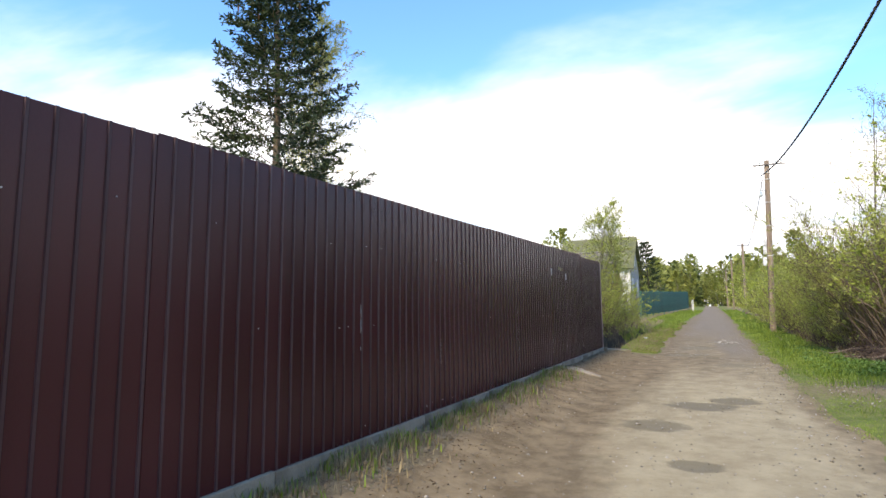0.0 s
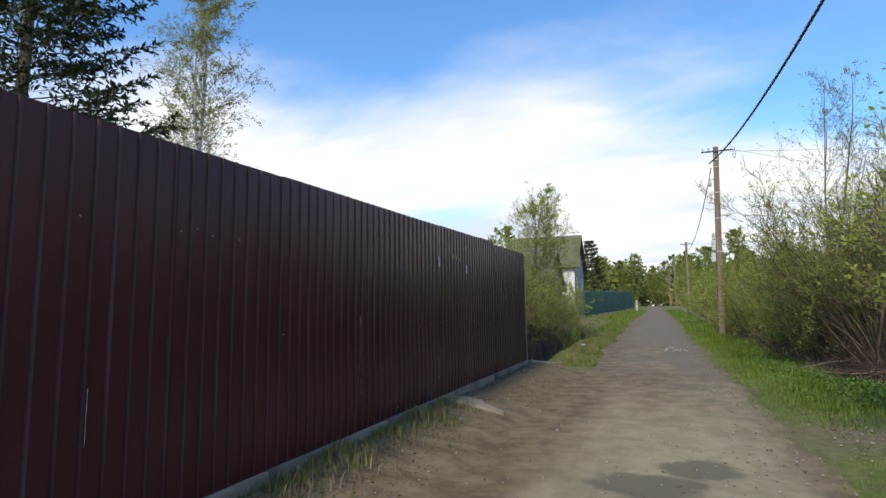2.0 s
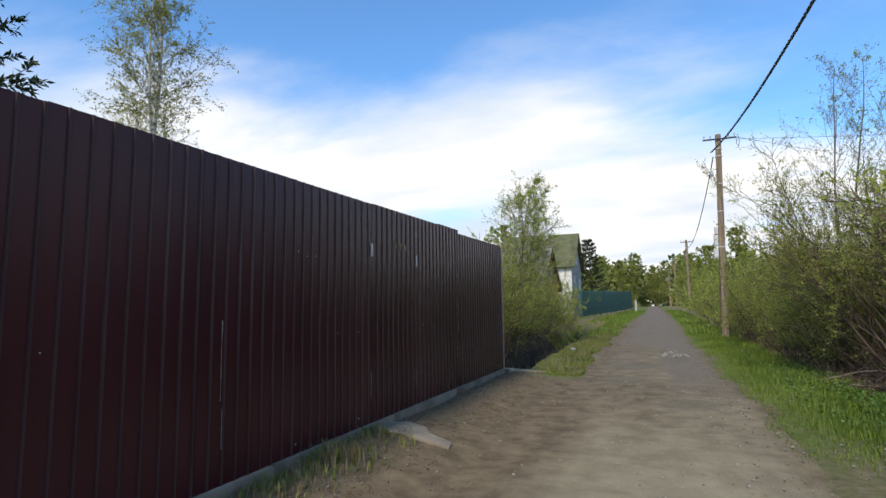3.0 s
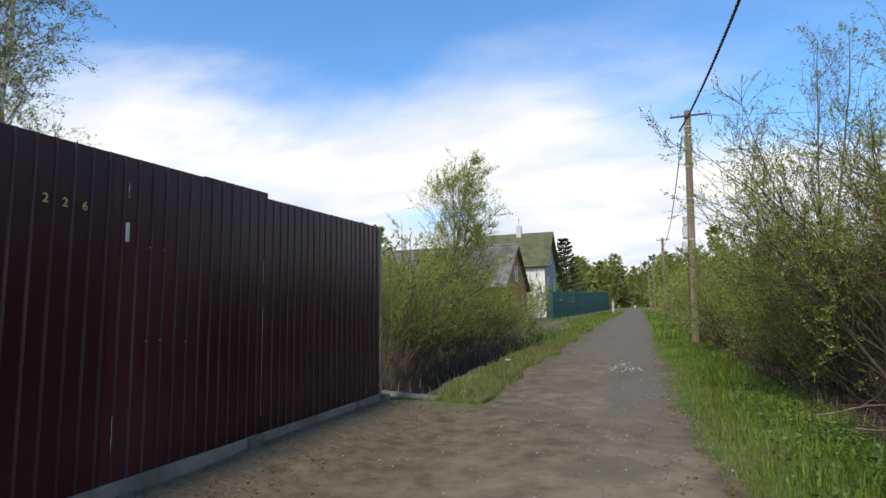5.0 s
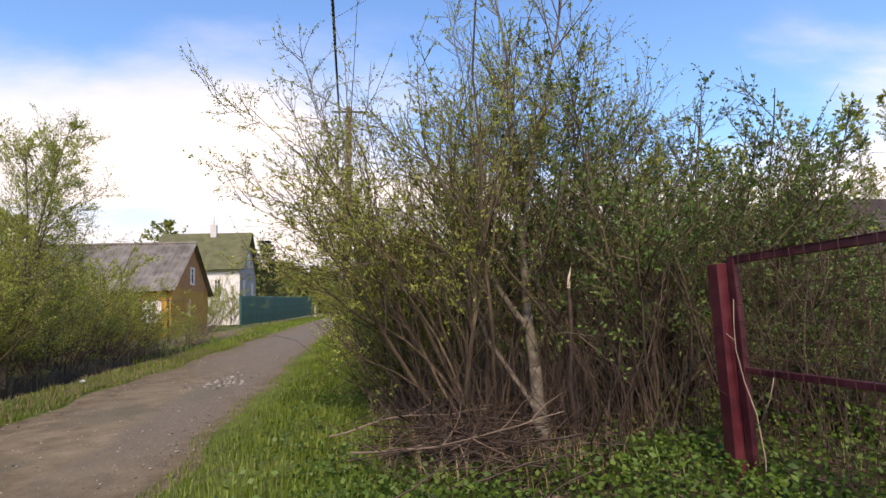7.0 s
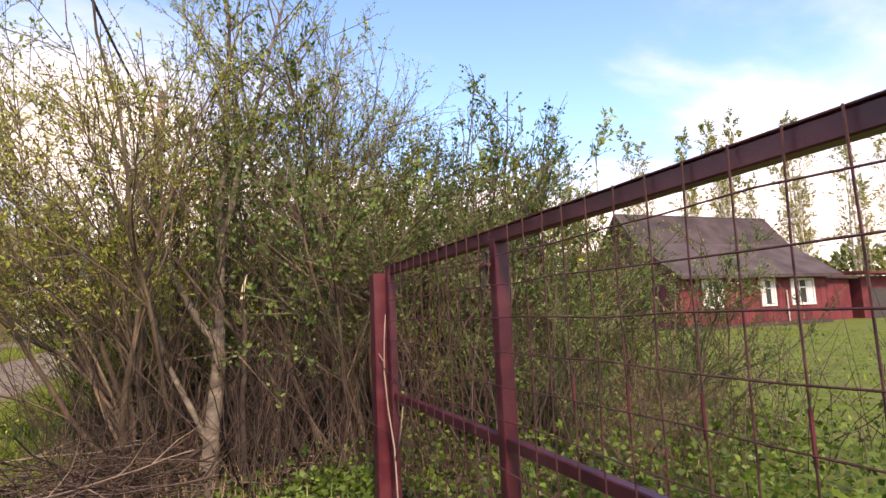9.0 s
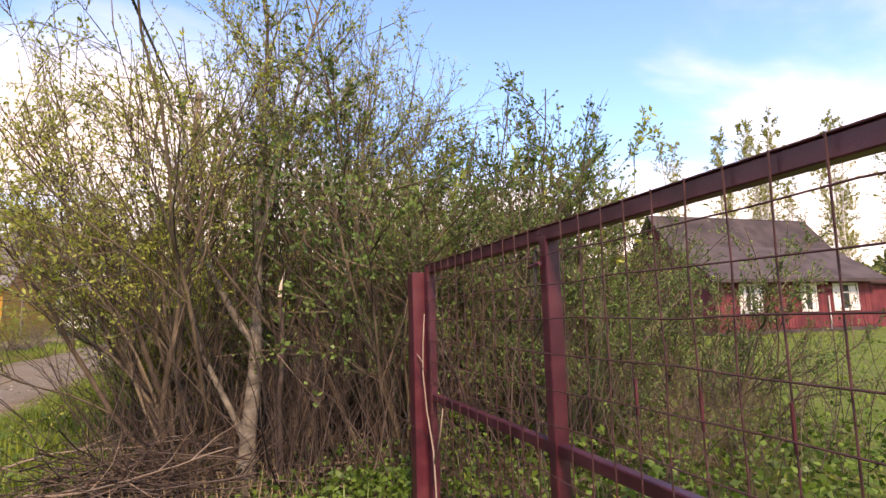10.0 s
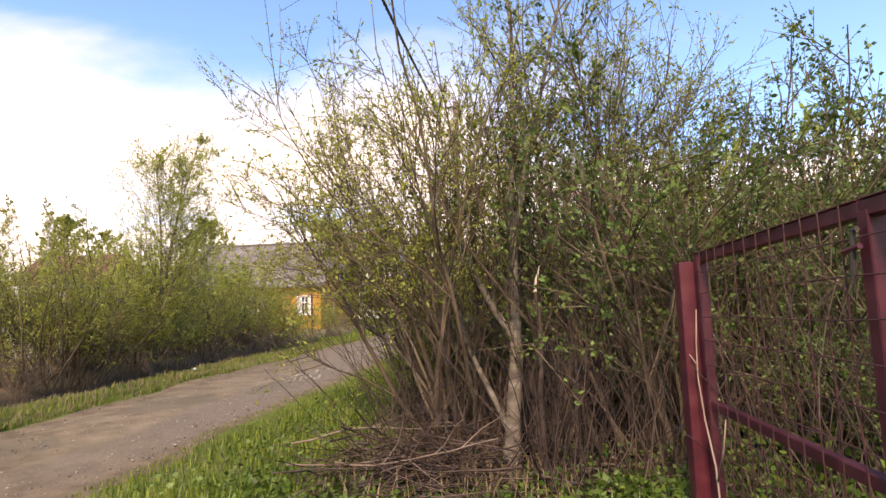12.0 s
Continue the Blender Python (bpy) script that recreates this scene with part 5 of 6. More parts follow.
def steel(x0, x1, y0, y1, z0, z1):
    return Shape().box(x0, x1, y0, y1, z0, z1, 0.004)


part("end_post", steel(GX - 0.11, GX - 0.02, 15.20, 15.32, hz(5.6, 15.25) - 0.1, GTOP - 0.04), M_RED, red_fence)
part("leaf_stile", steel(GX - 0.035, GX + 0.015, 15.12, 15.185, hz(5.6, 15.15) + 0.02, GTOP - 0.005), M_RED, red_fence)
part("post", steel(GX - 0.03, GX + 0.03, 13.60, 13.655, hz(5.6, 13.66) - 0.1, GTOP - 0.03), M_RED, red_fence)
part("post", steel(GX - 0.03, GX + 0.05, 10.90, 10.98, hz(5.6, 10.94) - 0.1, GTOP - 0.03), M_RED, red_fence)
for y0, y1 in ((13.645, 15.2), (9.0, 13.639)):
    part("top_rail", steel(GX - 0.028, GX + 0.022, y0, y1, GTOP - 0.05, GTOP), M_RED, red_fence)
    part("top_flange", steel(GX - 0.034, GX + 0.024, y0, y1, GTOP + 0.001, GTOP + 0.006), M_RED, red_fence)
    part("middle_rail", steel(GX - 0.02, GX + 0.02, y0 if y0 > 13 else 9.0, y1 - 0.005, 1.045, 1.09), M_RED, red_fence)
part("hinge", Shape().tube([(GX - 0.05, 13.615, 1.75), (GX - 0.05, 13.70, 1.74)], 0.009, 8), M_RED, red_fence)
part("hinge", Shape().tube([(GX - 0.05, 13.62, 1.80), (GX - 0.05, 13.64, 1.80), (GX - 0.05, 13.66, 1.68), (GX - 0.05, 13.66, 1.62)], 0.008, 6), M_STEEL, red_fence, "bent wire tie")
wr_ = np.random.default_rng(3)
v_lines = [15.06 - 0.1225 * i for i in range(50)]
for i, yy in enumerate(v_lines):
    if abs(yy - 13.63) < 0.05:
        continue
    low = 0.35 + SLOPE * yy - 0.1
    o = wr_.normal(0, 0.004, 7)
    zs = np.linspace(low, GTOP + 0.004, 7)
    part("wire", Shape().tube([(GX - 0.043, yy + o[k], zs[k]) for k in range(7)], 0.0027, 5), M_WIRE, red_fence)
    if i % 2 == 0 and yy < 13.2:
        part("sleeve", Shape().tube([(GX - 0.043, yy, 1.27), (GX - 0.043, yy, 1.37)], 0.0045, 6), M_RED, red_fence)
for zz in (1.775, 1.665, 1.54, 1.415, 1.29, 1.165, 0.98, 0.86, 0.735, 0.61, 0.49):
    ys = np.linspace(15.12, 9.0, 26)
    part("wire", Shape().tube([(GX - 0.049, q, zz + wr_.normal(0, 0.004)) for q in ys], 0.0026, 5), M_WIRE, red_fence)
# dry vine hanging on the end post
vine = Shape()
vine.tube([(GX - 0.06, 15.12, 1.58), (GX - 0.07, 15.13, 1.40), (GX - 0.075, 15.13, 1.22), (GX - 0.07, 15.08, 1.0), (GX - 0.06, 15.0, 0.78), (GX - 0.06, 14.96, 0.5), (GX - 0.08, 14.95, 0.3)], [0.003, 0.004, 0.0045, 0.005, 0.0055, 0.0055, 0.0055], 5)
vine.tube([(GX - 0.06, 14.98, 0.72), (GX - 0.06, 14.86, 0.9), (GX - 0.06, 14.80, 1.05)], [0.006, 0.005, 0.003], 5)
vine.tube([(GX - 0.072, 15.13, 1.28), (GX - 0.1, 15.24, 1.36), (GX - 0.1, 15.3, 1.5)], [0.004, 0.003, 0.002], 5)
single("dry_vine", vine, material("pale_dry_stem", [(0.24, 0.18, 0.13), (0.36, 0.28, 0.21)], 6, 0.9, 0.2), "pale dry vine stem hanging on the red post", "vine", smooth=True)


# ---- houses ----
def window_part(parent, cx, z0, z1, w, face, n, lights=2):
    """A white-framed window on a wall whose outside faces n ('-y' or '+x') at coordinate face."""
    def bx(a0, a1, d0, d1, zz0, zz1, c=0.0):
        if n == '-y':
            return Shape().box(a0, a1, face - d1, face - d0, zz0, zz1, c)
        return Shape().box(face + d0, face + d1, a0, a1, zz0, zz1, c)
    win = part("window", bx(cx - w / 2, cx + w / 2, 0.0, 0.02, z0, z1), M_PANE, parent)
    t = 0.10
    for a0, a1, q0, q1 in ((cx - w / 2 - t, cx + w / 2 + t, z1, z1 + t), (cx - w / 2 - t, cx + w / 2 + t, z0 - t, z0), (cx - w / 2 - t, cx - w / 2, z0, z1), (cx + w / 2, cx + w / 2 + t, z0, z1)):
        part("frame", bx(a0, a1, 0.0, 0.05, q0, q1, 0.008), M_WHITE, win, "white window surround")
    for i in range(1, lights):
        a = cx - w / 2 + w * i / lights
        part("mullion", bx(a - 0.03, a + 0.03, 0.02, 0.04, z0, z1), M_WHITE, win)
    part("mullion", bx(cx - w / 2, cx + w / 2, 0.022, 0.038, z0 + (z1 - z0) * 0.66, z0 + (z1 - z0) * 0.66 + 0.05), M_WHITE, win)
    for k in (0, 1):
        a0 = cx - w / 2 + 0.02 + k * (w * 0.72 - 0.02)
        part("curtain", bx(a0, a0 + w * 0.26, 0.0205, 0.0215, z0 + 0.02, z1 - 0.02), M_WHITE, win)
    return win


def planked(parent, x0, x1, y, z0, z1, mat, step=0.18, face='-y'):
    """A wall clad in planks; each plank a piece of its own."""
    a = x0
    i = 0
    while a < x1 - 1e-6:
        b = min(a + step, x1)
        d = 0.004 * (i % 2)
        s = Shape().box(a + 0.004, b - 0.004, y - 0.03 - d, y, z0, z1, 0.004) if face == '-y' else Shape().box(y, y + 0.03 + d, a + 0.004, b - 0.004, z0, z1, 0.004)
        part("plank", s, mat, parent)
        a, i = b, i + 1


def sloped(p0, p1, p2, p3, thick):
    """A roof plane through four corners, with thickness."""
    p = [Vector(q) for q in (p0, p1, p2, p3)]
    n = (p[1] - p[0]).cross(p[3] - p[0]).normalized() * thick
    v = [q[:] for q in p] + [(q - n)[:] for q in p]
    return Shape().add(v, [(0, 1, 2, 3), (7, 6, 5, 4), (0, 4, 5, 1), (1, 5, 6, 2), (2, 6, 7, 3), (3, 7, 4, 0)])


def red_house():
    x0, x1, y0, y1 = 22.2, 31.2, 29.9, 36.4
    g = hz(26, 29.9) - 0.1
    ob = thing("red_house", "dark red wooden house with a brown gambrel roof and white windows", "house")
    e, k1, r = 2.82, 4.35, 5.95
    ym, yk = (y0 + y1) / 2, 1.9
    part("wall", Shape().box(x0, x1, y0, y1, g, e), M_REDWALL, ob)
    planked(ob, x0, x1, y0, g + 0.3, e, M_REDWALL)
    part("plinth", Shape().box(x0 - 0.02, x1 + 0.02, y0 - 0.06, y1, g - 0.2, g + 0.25), M_ROOF, ob, "dark plinth")
    prof = [(y0 - 0.55, e - 0.12), (y0 + yk, k1), (ym, r), (y1 - yk, k1), (y1 + 0.55, e - 0.12)]
    gable = [(y0, e), (y0 + yk, k1 - 0.1), (ym, r - 0.12), (y1 - yk, k1 - 0.1), (y1, e)]
    for xx in (x0 + 0.02, x1 - 0.12):
        k = len(gable)
        v = [(xx, a, b) for a, b in gable] + [(xx + 0.1, a, b) for a, b in gable]
        part("gable", Shape().add(v, [tuple(range(k))[::-1], tuple(range(k, 2 * k))] + [(i, (i + 1) % k, k + (i + 1) % k, k + i) for i in range(k)]), M_REDWALL, ob)
    for (a, za), (b, zb) in zip(prof, prof[1:]):
        part("roof", sloped((x0 - 0.4, a, za), (x1 + 0.35, a, za), (x1 + 0.35, b, zb), (x0 - 0.4, b, zb), 0.09), M_ROOF, ob)
    part("eave_board", Shape().box(x0 - 0.4, x1 + 0.35, y0 - 0.58, y0 - 0.55, e - 0.24, e - 0.10), M_ROOF, ob)
    for cx, w, L in ((24.0, 1.0, 2), (27.25, 0.72, 1), (29.45, 1.35, 3)):
        window_part(ob, cx, 1.42, 2.45, w, y0 - 0.035, '-y', L)
    part("drainpipe", Shape().tube([(28.35, y0 - 0.1, g + 0.2), (28.35, y0 - 0.1, 2.0)], 0.03, 6), M_BOXGREY, ob)
    ext = part("annexe", Shape().box(x1, x1 + 3.4, y0 + 1.2, y1, g, 2.7), M_REDWALL, ob)
    part("annexe_roof", sloped((x1, y0 + 0.9, 2.68), (x1 + 3.7, y0 + 0.9, 2.6), (x1 + 3.7, y1, 3.1), (x1, y1, 3.2), 0.09), M_ROOF, ext)
    window_part(ob, 32.3, 1.45, 2.25, 0.75, y0 + 1.18, '-y', 2)
    shed = thing("red_shed", "low dark red wooden shed beside the house", "shed")
    part("wall", Shape().box(35.2, 39.5, y0 + 1.0, y1 - 1.5, g, 2.62), M_REDWALL, shed)
    part("roof", sloped((34.9, y0 + 0.3, 2.85), (39.9, y0 + 0.3, 2.75), (39.9, y1 - 1.2, 3.1), (34.9, y1 - 1.2, 3.2), 0.12), M_REDWALL, shed)
    part("doorway", Shape().box(35.9, 37.0, y0 + 0.94, y0 + 0.995, g + 0.1, 2.0), M_STEEL, shed)


def corrugated(x0, x1, ya, za, yb, zb, mat, pitch=0.3, amp=0.035):
    """A roof slope of corrugated sheet running from (ya, za) at the eave to (yb, zb) at the ridge."""
    n = int((x1 - x0) / pitch) * 6
    xs = np.linspace(x0, x1, n)
    w = amp * np.sin((xs - x0) / pitch * 2 * np.pi)
    v, f = [], []
    for z_off in (0.0, -0.02):
        v += [(x, ya, za + h + z_off) for x, h in zip(xs, w)] + [(x, yb, zb + h + z_off) for x, h in zip(xs, w)]
    for i in range(n - 1):
        f += [(i, i + 1, n + i + 1, n + i), (2 * n + i + 1, 2 * n + i, 3 * n + i, 3 * n + i + 1), (i + 1, i, 2 * n + i, 2 * n + i + 1)]
    return Shape().add(v, f)


def yellow_house():
    x0, x1, y0, y1 = -17.0, -7.2, 45.0, 53.0
    g = hz(-12, 46) - 0.2
    ob = thing("ochre_house", "ochre wooden garden house with a grey corrugated roof", "house")
    e, r, ym = 3.75, 6.75, 49.0
    part("wall", Shape().box(x0, x1, y0, y1, g, e), M_YELLOW, ob)
    planked(ob, x0, x1, y0, g + 0.1, e, M_YELLOW, 0.2)
    for a, b in ((y0 - 0.45, ym), (y1 + 0.45, ym)):
        part("roof", corrugated(x0 - 0.3, x1 + 0.3, a, e - 0.2, b, r, M_SLATE), M_SLATE, ob)
    part("ridge_cap", Shape().tube([(x0 - 0.3, ym, r + 0.03), (x1 + 0.3, ym, r + 0.03)], 0.09, 8), M_SLATE, ob)
    v = [(x1 - 0.1, y0, e), (x1 - 0.1, ym, r - 0.15), (x1 - 0.1, y1, e), (x1 + 0.02, y0, e), (x1 + 0.02, ym, r - 0.15), (x1 + 0.02, y1, e)]
    gb = part("gable", Shape().add(v, [(2, 1, 0), (3, 4, 5), (0, 1, 4, 3), (1, 2, 5, 4), (2, 0, 3, 5)]), M_ORANGE, ob, "orange-stained plank gable")
    window_part(ob, 49.0, 4.2, 5.1, 0.7, x1 + 0.02, '+x', 1)
    window_part(ob, -8.2, 1.9, 2.9, 0.8, y0 - 0.035, '-y', 2)
    window_part(ob, -11.2, 1.9, 2.9, 0.9, y0 - 0.035, '-y', 2)
    window_part(ob, -14.2, 1.9, 2.9, 0.9, y0 - 0.035, '-y', 2)


def green_house():
    x0, x1, y0, y1 = -16.5, -8.2, 69.5, 78.5
    g = hz(-12, 72) - 0.3
    ob = thing("green_roofed_house", "tall pale house with a moss-green mansard roof", "house")
    e, k1, r, ym = 7.0, 9.0, 11.25, 74.0
    part("wall", Shape().box(x0, x1, y0, y1, g, e), M_WHITE, ob)
    prof = [(y0 - 0.5, e - 0.1), (ym, r), (y1 + 0.5, e - 0.1)]
    for (a, za), (b, zb) in zip(prof, prof[1:]):
        part("roof", sloped((x0 - 0.4, a, za), (x1 + 0.5, a, za), (x1 + 0.5, b, zb), (x0 - 0.4, b, zb), 0.12), M_GREENROOF, ob)
    # gable and side wall in darker grey: shade painted on the +x side
    v = [(x1 - 0.1, y0, e), (x1 - 0.1, ym, r - 0.2), (x1 - 0.1, y1, e), (x1 + 0.03, y0, e), (x1 + 0.03, ym, r - 0.2), (x1 + 0.03, y1, e)]
    part("gable", Shape().add(v, [(2, 1, 0), (3, 4, 5), (0, 1, 4, 3), (1, 2, 5, 4), (2, 0, 3, 5)]), M_GREYWALL, ob, "boarded gable greyed for its shaded side")
    part("side_wall", Shape().box(x1, x1 + 0.03, y0, y1, g, e), M_GREYWALL, ob)
    window_part(ob, 74.0, 7.6, 8.9, 0.9, x1 + 0.03, '+x', 2)
    window_part(ob, 71.5, 4.4, 5.8, 0.9, x1 + 0.03, '+x', 2)
    window_part(ob, 76.2, 4.4, 5.8, 0.9, x1 + 0.03, '+x', 2)
    window_part(ob, -10.3, 4.6, 5.9, 1.0, y0, '-y', 2)
    part("chimney", Shape().box(-11.9, -11.3, 73.4, 74.0, 10.4, 12.1, 0.03), M_BOXGREY, ob, "pale chimney")
    part("antenna", Shape().tube([(-11.6, 73.7, 12.1), (-11.6, 73.7, 13.0)], 0.03, 5), M_STEEL, ob)


def teal_fence():
    ob = thing("teal_picket_fence", "teal-green painted metal picket fence", "fence")
    a, b = Vector((-6.0, 58.5)), Vector((-2.6, 88.0))
    n = 120
    rise = lambda q: hz(q.x, q.y) + 0.05 + 0.25 * (q.y - 57) / 31
    picket = Shape().box(-0.03, 0.03, -0.09, 0.09, 0.12, 2.45, 0.01).mesh("picket", M_TEAL)
    for i in range(n):
        q = a.lerp(b, (i + 0.5) / n)
        p = part("picket", picket, None, ob)
        p.matrix_local = pose(q.x, q.y, rise(q), 0, 0, -5.7)
    for i in range(11):
        q = a.lerp(b, i / 10)
        part("post", Shape().box(q.x - 0.12, q.x - 0.04, q.y - 0.05, q.y + 0.05, rise(q) - 0.3, rise(q) + 2.6, 0.01), M_TEAL, ob)
    for h in (0.5, 1.9):
        part("rail", Shape().tube([(a.x - 0.05, a.y, rise(a) + h), (b.x - 0.05, b.y, rise(b) + h)], 0.03, 4), M_TEAL, ob)


def film_greenhouse():
    """A garden frame covered in grey film, seen above the bushes."""
    ob = thing("film_greenhouse", "garden greenhouse covered in greyish plastic film", "greenhouse")
    x0, x1, y = -16.0, -8.8, 27.2
    g = hz(-11, 27)
    xs = np.linspace(x0, x1, 13)
    for i, (a, b) in enumerate(zip(xs, xs[1:])):
        part("film_panel", Shape().box(a + 0.01, b - 0.01, y - 0.012 * (i % 2), y + 0.02, g + 0.1, 2.72), M_FILM, ob)
    for x in xs[::2]:
        part("upright", Shape().box(x - 0.04, x + 0.04, y - 0.08, y - 0.013, g - 0.1, 2.85, 0.006), M_BOXGREY, ob)
    part("top_beam", Shape().box(x0, x1, y - 0.05, y + 0.05, 2.72, 2.80, 0.006), M_BOXGREY, ob)
    part("roof_film", sloped((x0, y, 2.8), (x1, y, 2.8), (x1, y + 3, 2.9), (x0, y + 3, 2.9), 0.03), M_FILM, ob)
    part("side_film", Shape().box(x1 - 0.02, x1, y, y + 3, g, 2.8), M_FILM, ob)
    hut = thing("garden_hut", "small hut with a faded red-brown roof", "hut")
    part("wall", Shape().box(-27.0, -21.0, 44.0, 48.0, 0.6, 4.3), M_GREYWALL, hut)
    part("roof", sloped((-27.3, 43.6, 4.2), (-20.7, 43.6, 4.2), (-20.7, 46, 6.2), (-27.3, 46, 6.2), 0.1), M_OLDROOF, hut)
    part("roof", sloped((-20.7, 48.4, 4.2), (-27.3, 48.4, 4.2), (-27.3, 46, 6.2), (-20.7, 46, 6.2), 0.1), M_OLDROOF, hut)


def garden_fence():
    """Leaning dark posts and wire before the ochre house."""
    ob = thing("garden_wire_fence", "old garden fence of dark leaning posts and wire", "fence")
    for i, (x, y) in enumerate(((-5.6, 33.5), (-6.4, 34.0), (-5.7, 36.0), (-5.5, 39.0), (-5.4, 42.0), (-7.6, 34.2))):
        z = hz(x, y)
        part("post", Shape().tube([(x, y, z - 0.2), (x + 0.05 * (i % 3 - 1), y, z + 2.0)], [0.05, 0.045], 6), M_STEEL if i % 2 else M_POLE, ob)
    for h in (0.6, 1.2, 1.9):
        part("wire", Shape().tube([(-5.6, 33.5, hz(-5.6, 33.5) + h), (-5.7, 36, hz(-5.7, 36) + h), (-5.5, 39, hz(-5.5, 39) + h), (-5.4, 42, hz(-5.4, 42) + h)], 0.012, 4), M_STEEL, ob)


red_house()
yellow_house()
green_house()
teal_fence()
film_greenhouse()
garden_fence()

# ---- small things ----
stump = Shape().tube([(0, 0, -0.15), (0.01, 0, 0.1), (0.0, 0.01, 0.42), (0.0, 0.01, 0.45)], [0.12, 0.105, 0.10, 0.06], 10)
single("tree_stump", stump, M_POLE, "short weathered stump on the ditch's bank", "stump", pose(-4.75, 25.2, hz(-4.75, 25.2)))


single("bottle", Shape().tube([(0, 0, 0), (0, 0, 0.005), (0, 0, 0.15), (0, 0, 0.19), (0, 0, 0.22)], [0.02, 0.032, 0.032, 0.014, 0.014], 10), M_GLASSY, "small clear plastic bottle on the verge", "bottle", pose(-2.35, 23.4, hz(-2.35, 23.4) + 0.05, 85, 0, 40))
for x, y, h in ((-1.9, 84.0, 1.6), (-2.1, 86.5, 1.5)):
    single("marker_post", Shape().box(-0.05, 0.05, -0.05, 0.05, -0.2, h, 0.012), M_BOXGREY, "white marker post beside the lane", "post", pose(x, y, hz(x, y)), group="marker posts")
copy_thing(far_w, on_ground(-2.6, 89.0, 1.0, 0.75))

# ---- distant trees ----
fp, _ = spruce(121, 9.0, 2.1, 17, 6, 6, 7, 0.24)
far_spruce = fp.finish("spruce_tree", "dark green spruce behind the teal fence", "tree", M_BARK, M_NEEDLE, on_ground(-7.4, 84.0, 0, 1.15, 1.25), ratio=0.35)
pine_p, _ = spruce(122, 15.0, 4.2, 11, 5, 4, 5, 0.9, bottom=4.0)
far_pine = pine_p.finish("pine_tree", "distant dark pine at the forest's edge", "tree", M_BARK, M_NEEDLE, on_ground(-14, 190), ratio=0.45, group="forest")
dec_p = tall_tree(123, 12.5, 1, 0.02, 34, 6, 16, 0.34, 3.0, r0=0.14, angle=(0.5, 0.9), sub=0)
far_dec = dec_p.finish("deciduous_tree", "distant tree in pale spring green", "tree", M_BARK_GREY, M_LEAF_FAR, on_ground(-4, 150), ratio=0.7, group="forest")
dec_q = tall_tree(124, 14.0, 2, 0.14, 26, 6, 16, 0.13, 1.7, droop=0.08, r0=0.12, forked=0.05, angle=(0.35, 0.7), sub=0)
far_birch = dec_q.finish("birch_tree", "slender birch with thin pale foliage", "tree", M_BIRCH, M_LEAF_BIRCH, on_ground(43, 46), ratio=0.7, group="birches behind the red house", twig_mat=M_BARK)
wood = random.Random(17)
for i in range(26):
    x = -50 + 106 * (i + wood.uniform(0, 0.9)) / 26
    if -1.5 < x < 5.5:
        continue
    copy_thing(far_dec if i % 6 < 5 else far_pine, on_ground(x, wood.uniform(150, 215), wood.uniform(0, 6.3), wood.uniform(0.85, 1.15)))
for x, y, s in ((2.6, 192, 0.8), (-0.6, 186, 0.75), (4.0, 206, 0.9), (1.4, 210, 1.0), (1.0, 196, 1.0), (5, 188, 1.05), (-2.5, 204, 1.0), (8.5, 120, 0.7), (9.5, 100, 0.75), (8.0, 135, 0.8), (-8.5, 112, 0.75), (-9, 130, 0.85), (-13, 104, 0.9), (-6.5, 150, 0.7), (7.5, 150, 0.85), (11, 84, 0.8), (-15, 92, 0.8),
                (-24, 62, 0.75), (-30, 70, 0.9), (-36, 58, 0.8), (-44, 66, 0.9), (-27, 52, 0.6), (-52, 60, 1.0), (-20, 86, 1.0)):
    copy_thing(far_dec, on_ground(x, y, wood.uniform(0, 6.3), s))
for x, y, s in ((36.5, 43.0, 0.85), (39.0, 41.5, 0.92), (41.5, 44.5, 0.95), (44.0, 40.0, 0.85), (47.0, 42.5, 0.98), (49.0, 37.0, 0.82), (51.5, 41.0, 0.95), (54.0, 36.0, 0.9), (57.0, 39.0, 1.0), (34.0, 46.0, 0.9), (61.0, 35.0, 1.0), (-26, 45, 0.55), (-31, 47, 0.6)):
    copy_thing(far_birch, on_ground(x, y, wood.uniform(0, 6.3), s * 1.15))
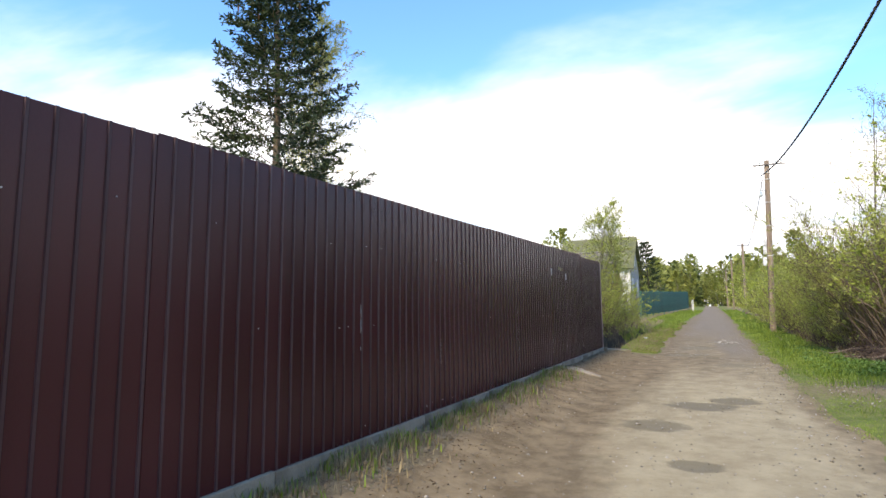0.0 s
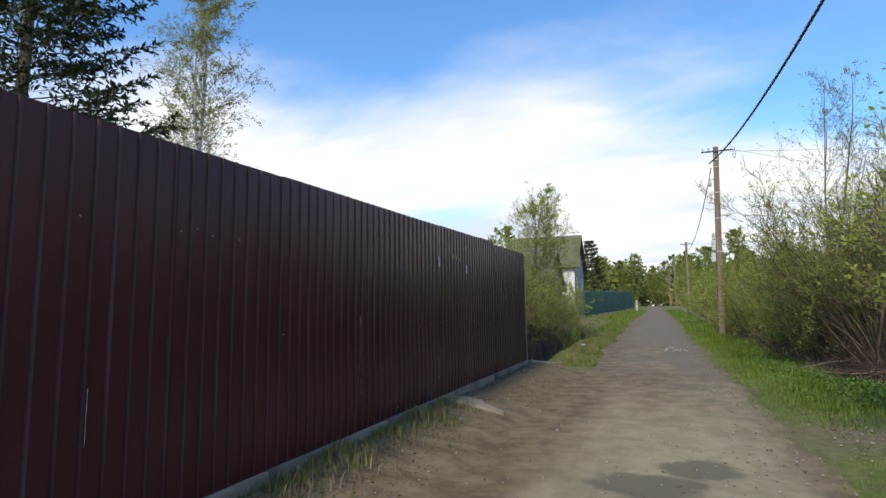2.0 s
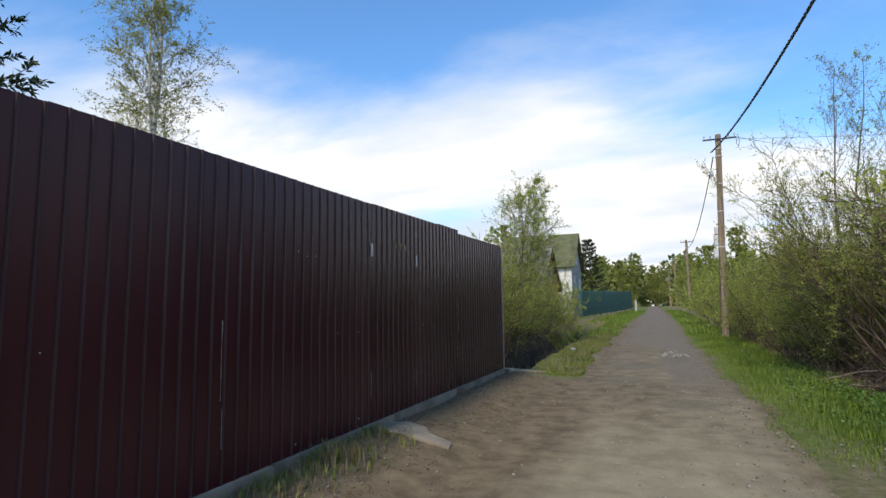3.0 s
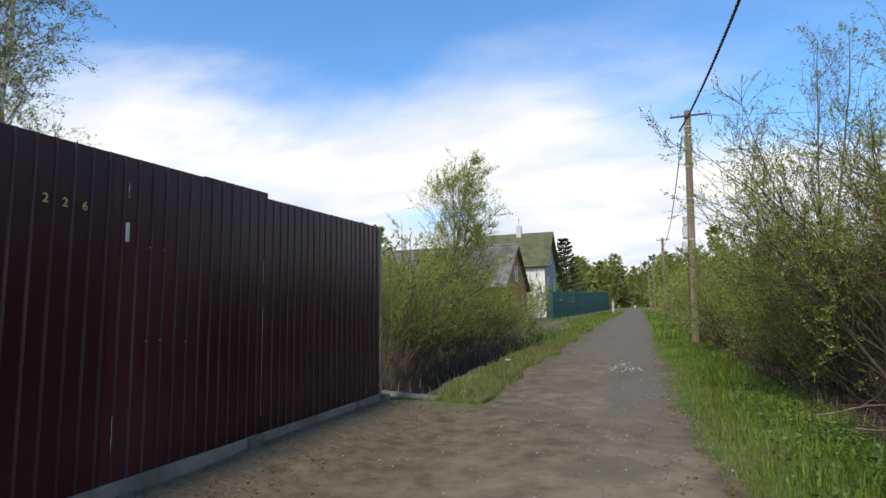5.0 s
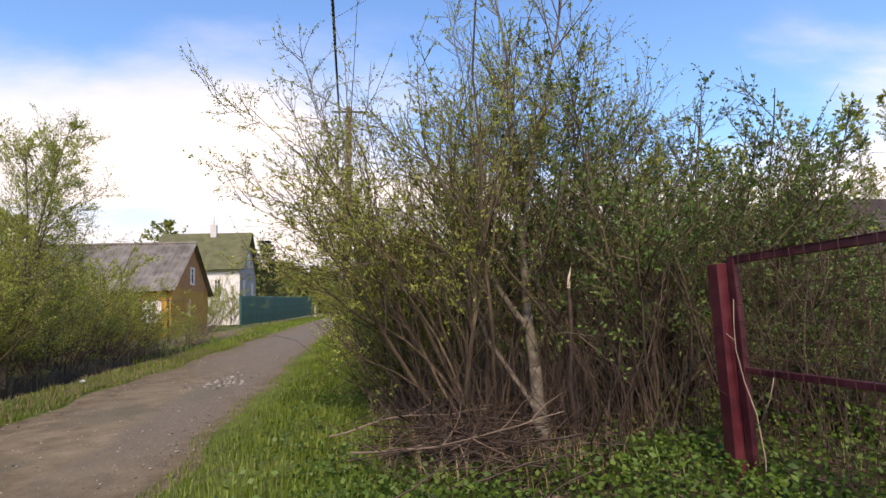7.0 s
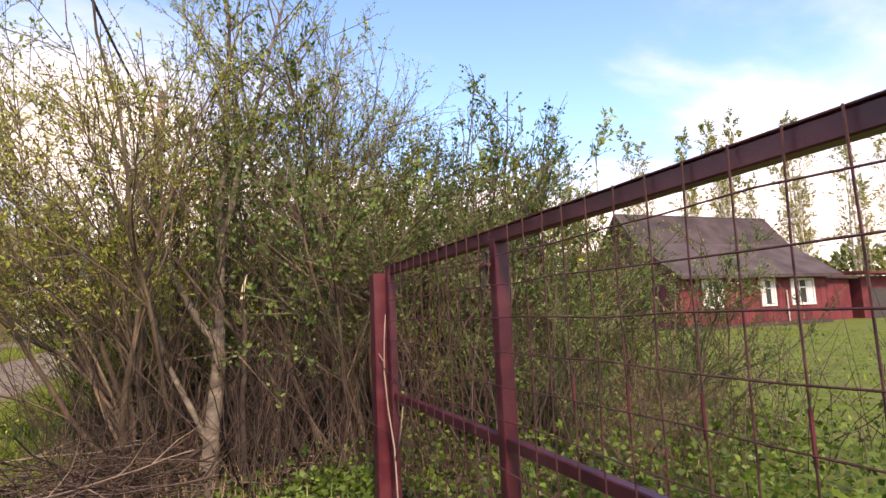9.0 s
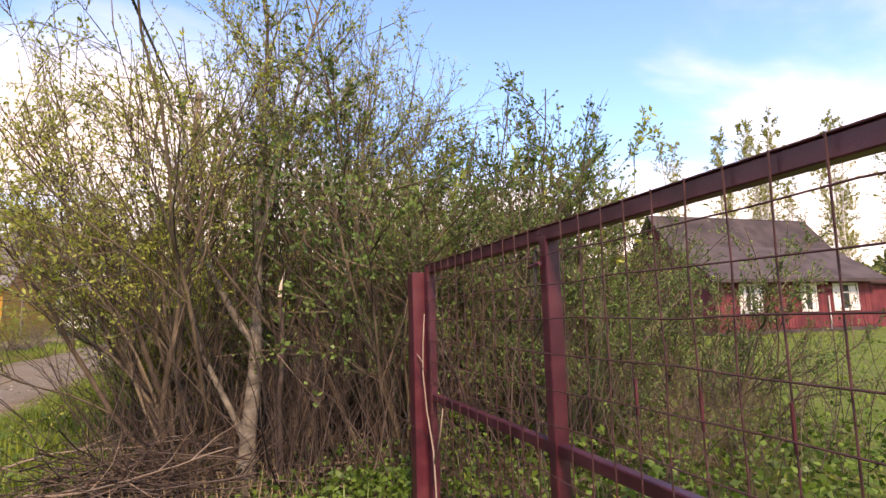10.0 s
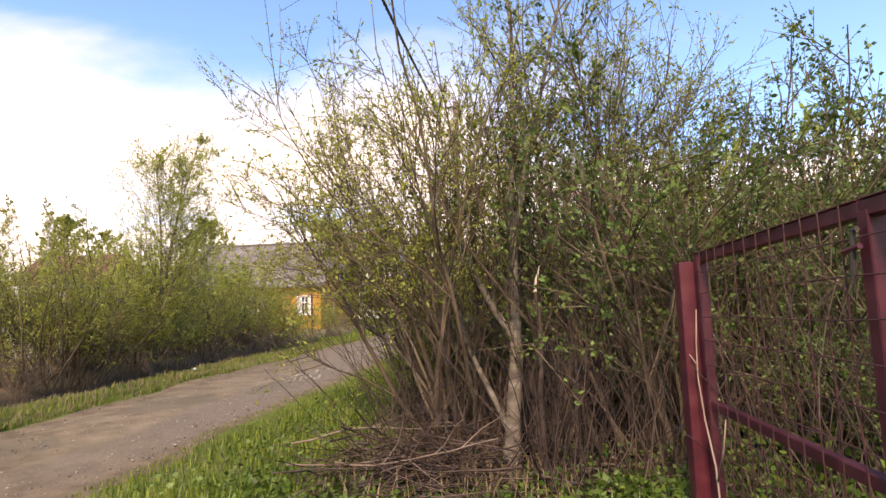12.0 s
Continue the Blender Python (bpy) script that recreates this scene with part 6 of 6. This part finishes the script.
for x, y, s in ((40.0, 46, 0.75), (45.5, 45, 0.8), (50.0, 44, 0.7), (36.0, 47, 0.7), (56.0, 43, 0.8), (63, 42, 0.9), (33, 52, 0.8)):
    copy_thing(far_birch, on_ground(x, y, wood.uniform(0, 6.3), s))
# shrubs on the plots behind the walker
for x, y, s in ((9.0, -4.0, 1.1), (12.0, 2.0, 1.0), (10.5, -10.0, 1.2), (14.0, 8.0, 0.8)):
    copy_thing(far_w, on_ground(x, y, wood.uniform(0, 6.3), s))


def far_woods(seed, count):
    """Woods all round the horizon: crowns of leaf clumps with an uneven top."""
    g = np.random.default_rng(seed)
    a = g.uniform(0, 2 * np.pi, count)
    r = g.uniform(215, 265, count)
    x, y = np.cos(a) * r, 40 + np.sin(a) * r
    top = 13.0 + 2.2 * np.sin(a * 23 + 1) * np.sin(a * 9) + 1.8 * np.sin(a * 61) + 1.2 * np.sin(a * 149 + 2)
    z = height(x, y) + top * g.uniform(0, 1, count) ** 0.8
    d = g.normal(size=(count, 3))
    return leaf_mesh("far_woods", np.column_stack([x, y, z]), d, g.uniform(1.6, 3.4, count), 0.8, M_LEAF_WOODS, g)


def wood_edge(seed, count):
    """Young growth at the wood's edge on both sides of the lane's far end."""
    g = np.random.default_rng(seed)
    x = g.uniform(-90, 90, count)
    y = g.uniform(150, 185, count) + np.abs(x) * 0.1
    keep = np.abs(x - 1.8) > 3.2 + g.uniform(0, 1.5, count)
    x, y = x[keep], y[keep]
    top = 11.0 + 1.6 * np.sin(x * 0.31) * np.sin(x * 0.13 + 1) + 1.4 * np.sin(x * 0.9 + y * 0.2)
    z = height(x, y) + top * g.uniform(0, 1, len(x))
    return leaf_mesh("wood_edge", np.column_stack([x, y, z]), g.normal(size=(len(x), 3)), g.uniform(0.8, 1.7, len(x)), 0.8, M_LEAF_WOODS, g)


tagged(new("wood_edge", wood_edge(132, 38000)), "young mixed growth at the wood's edge", "woods", kind="stuff")
tagged(new("far_woods", far_woods(131, 60000)), "distant mixed woods round the horizon", "woods", kind="stuff")
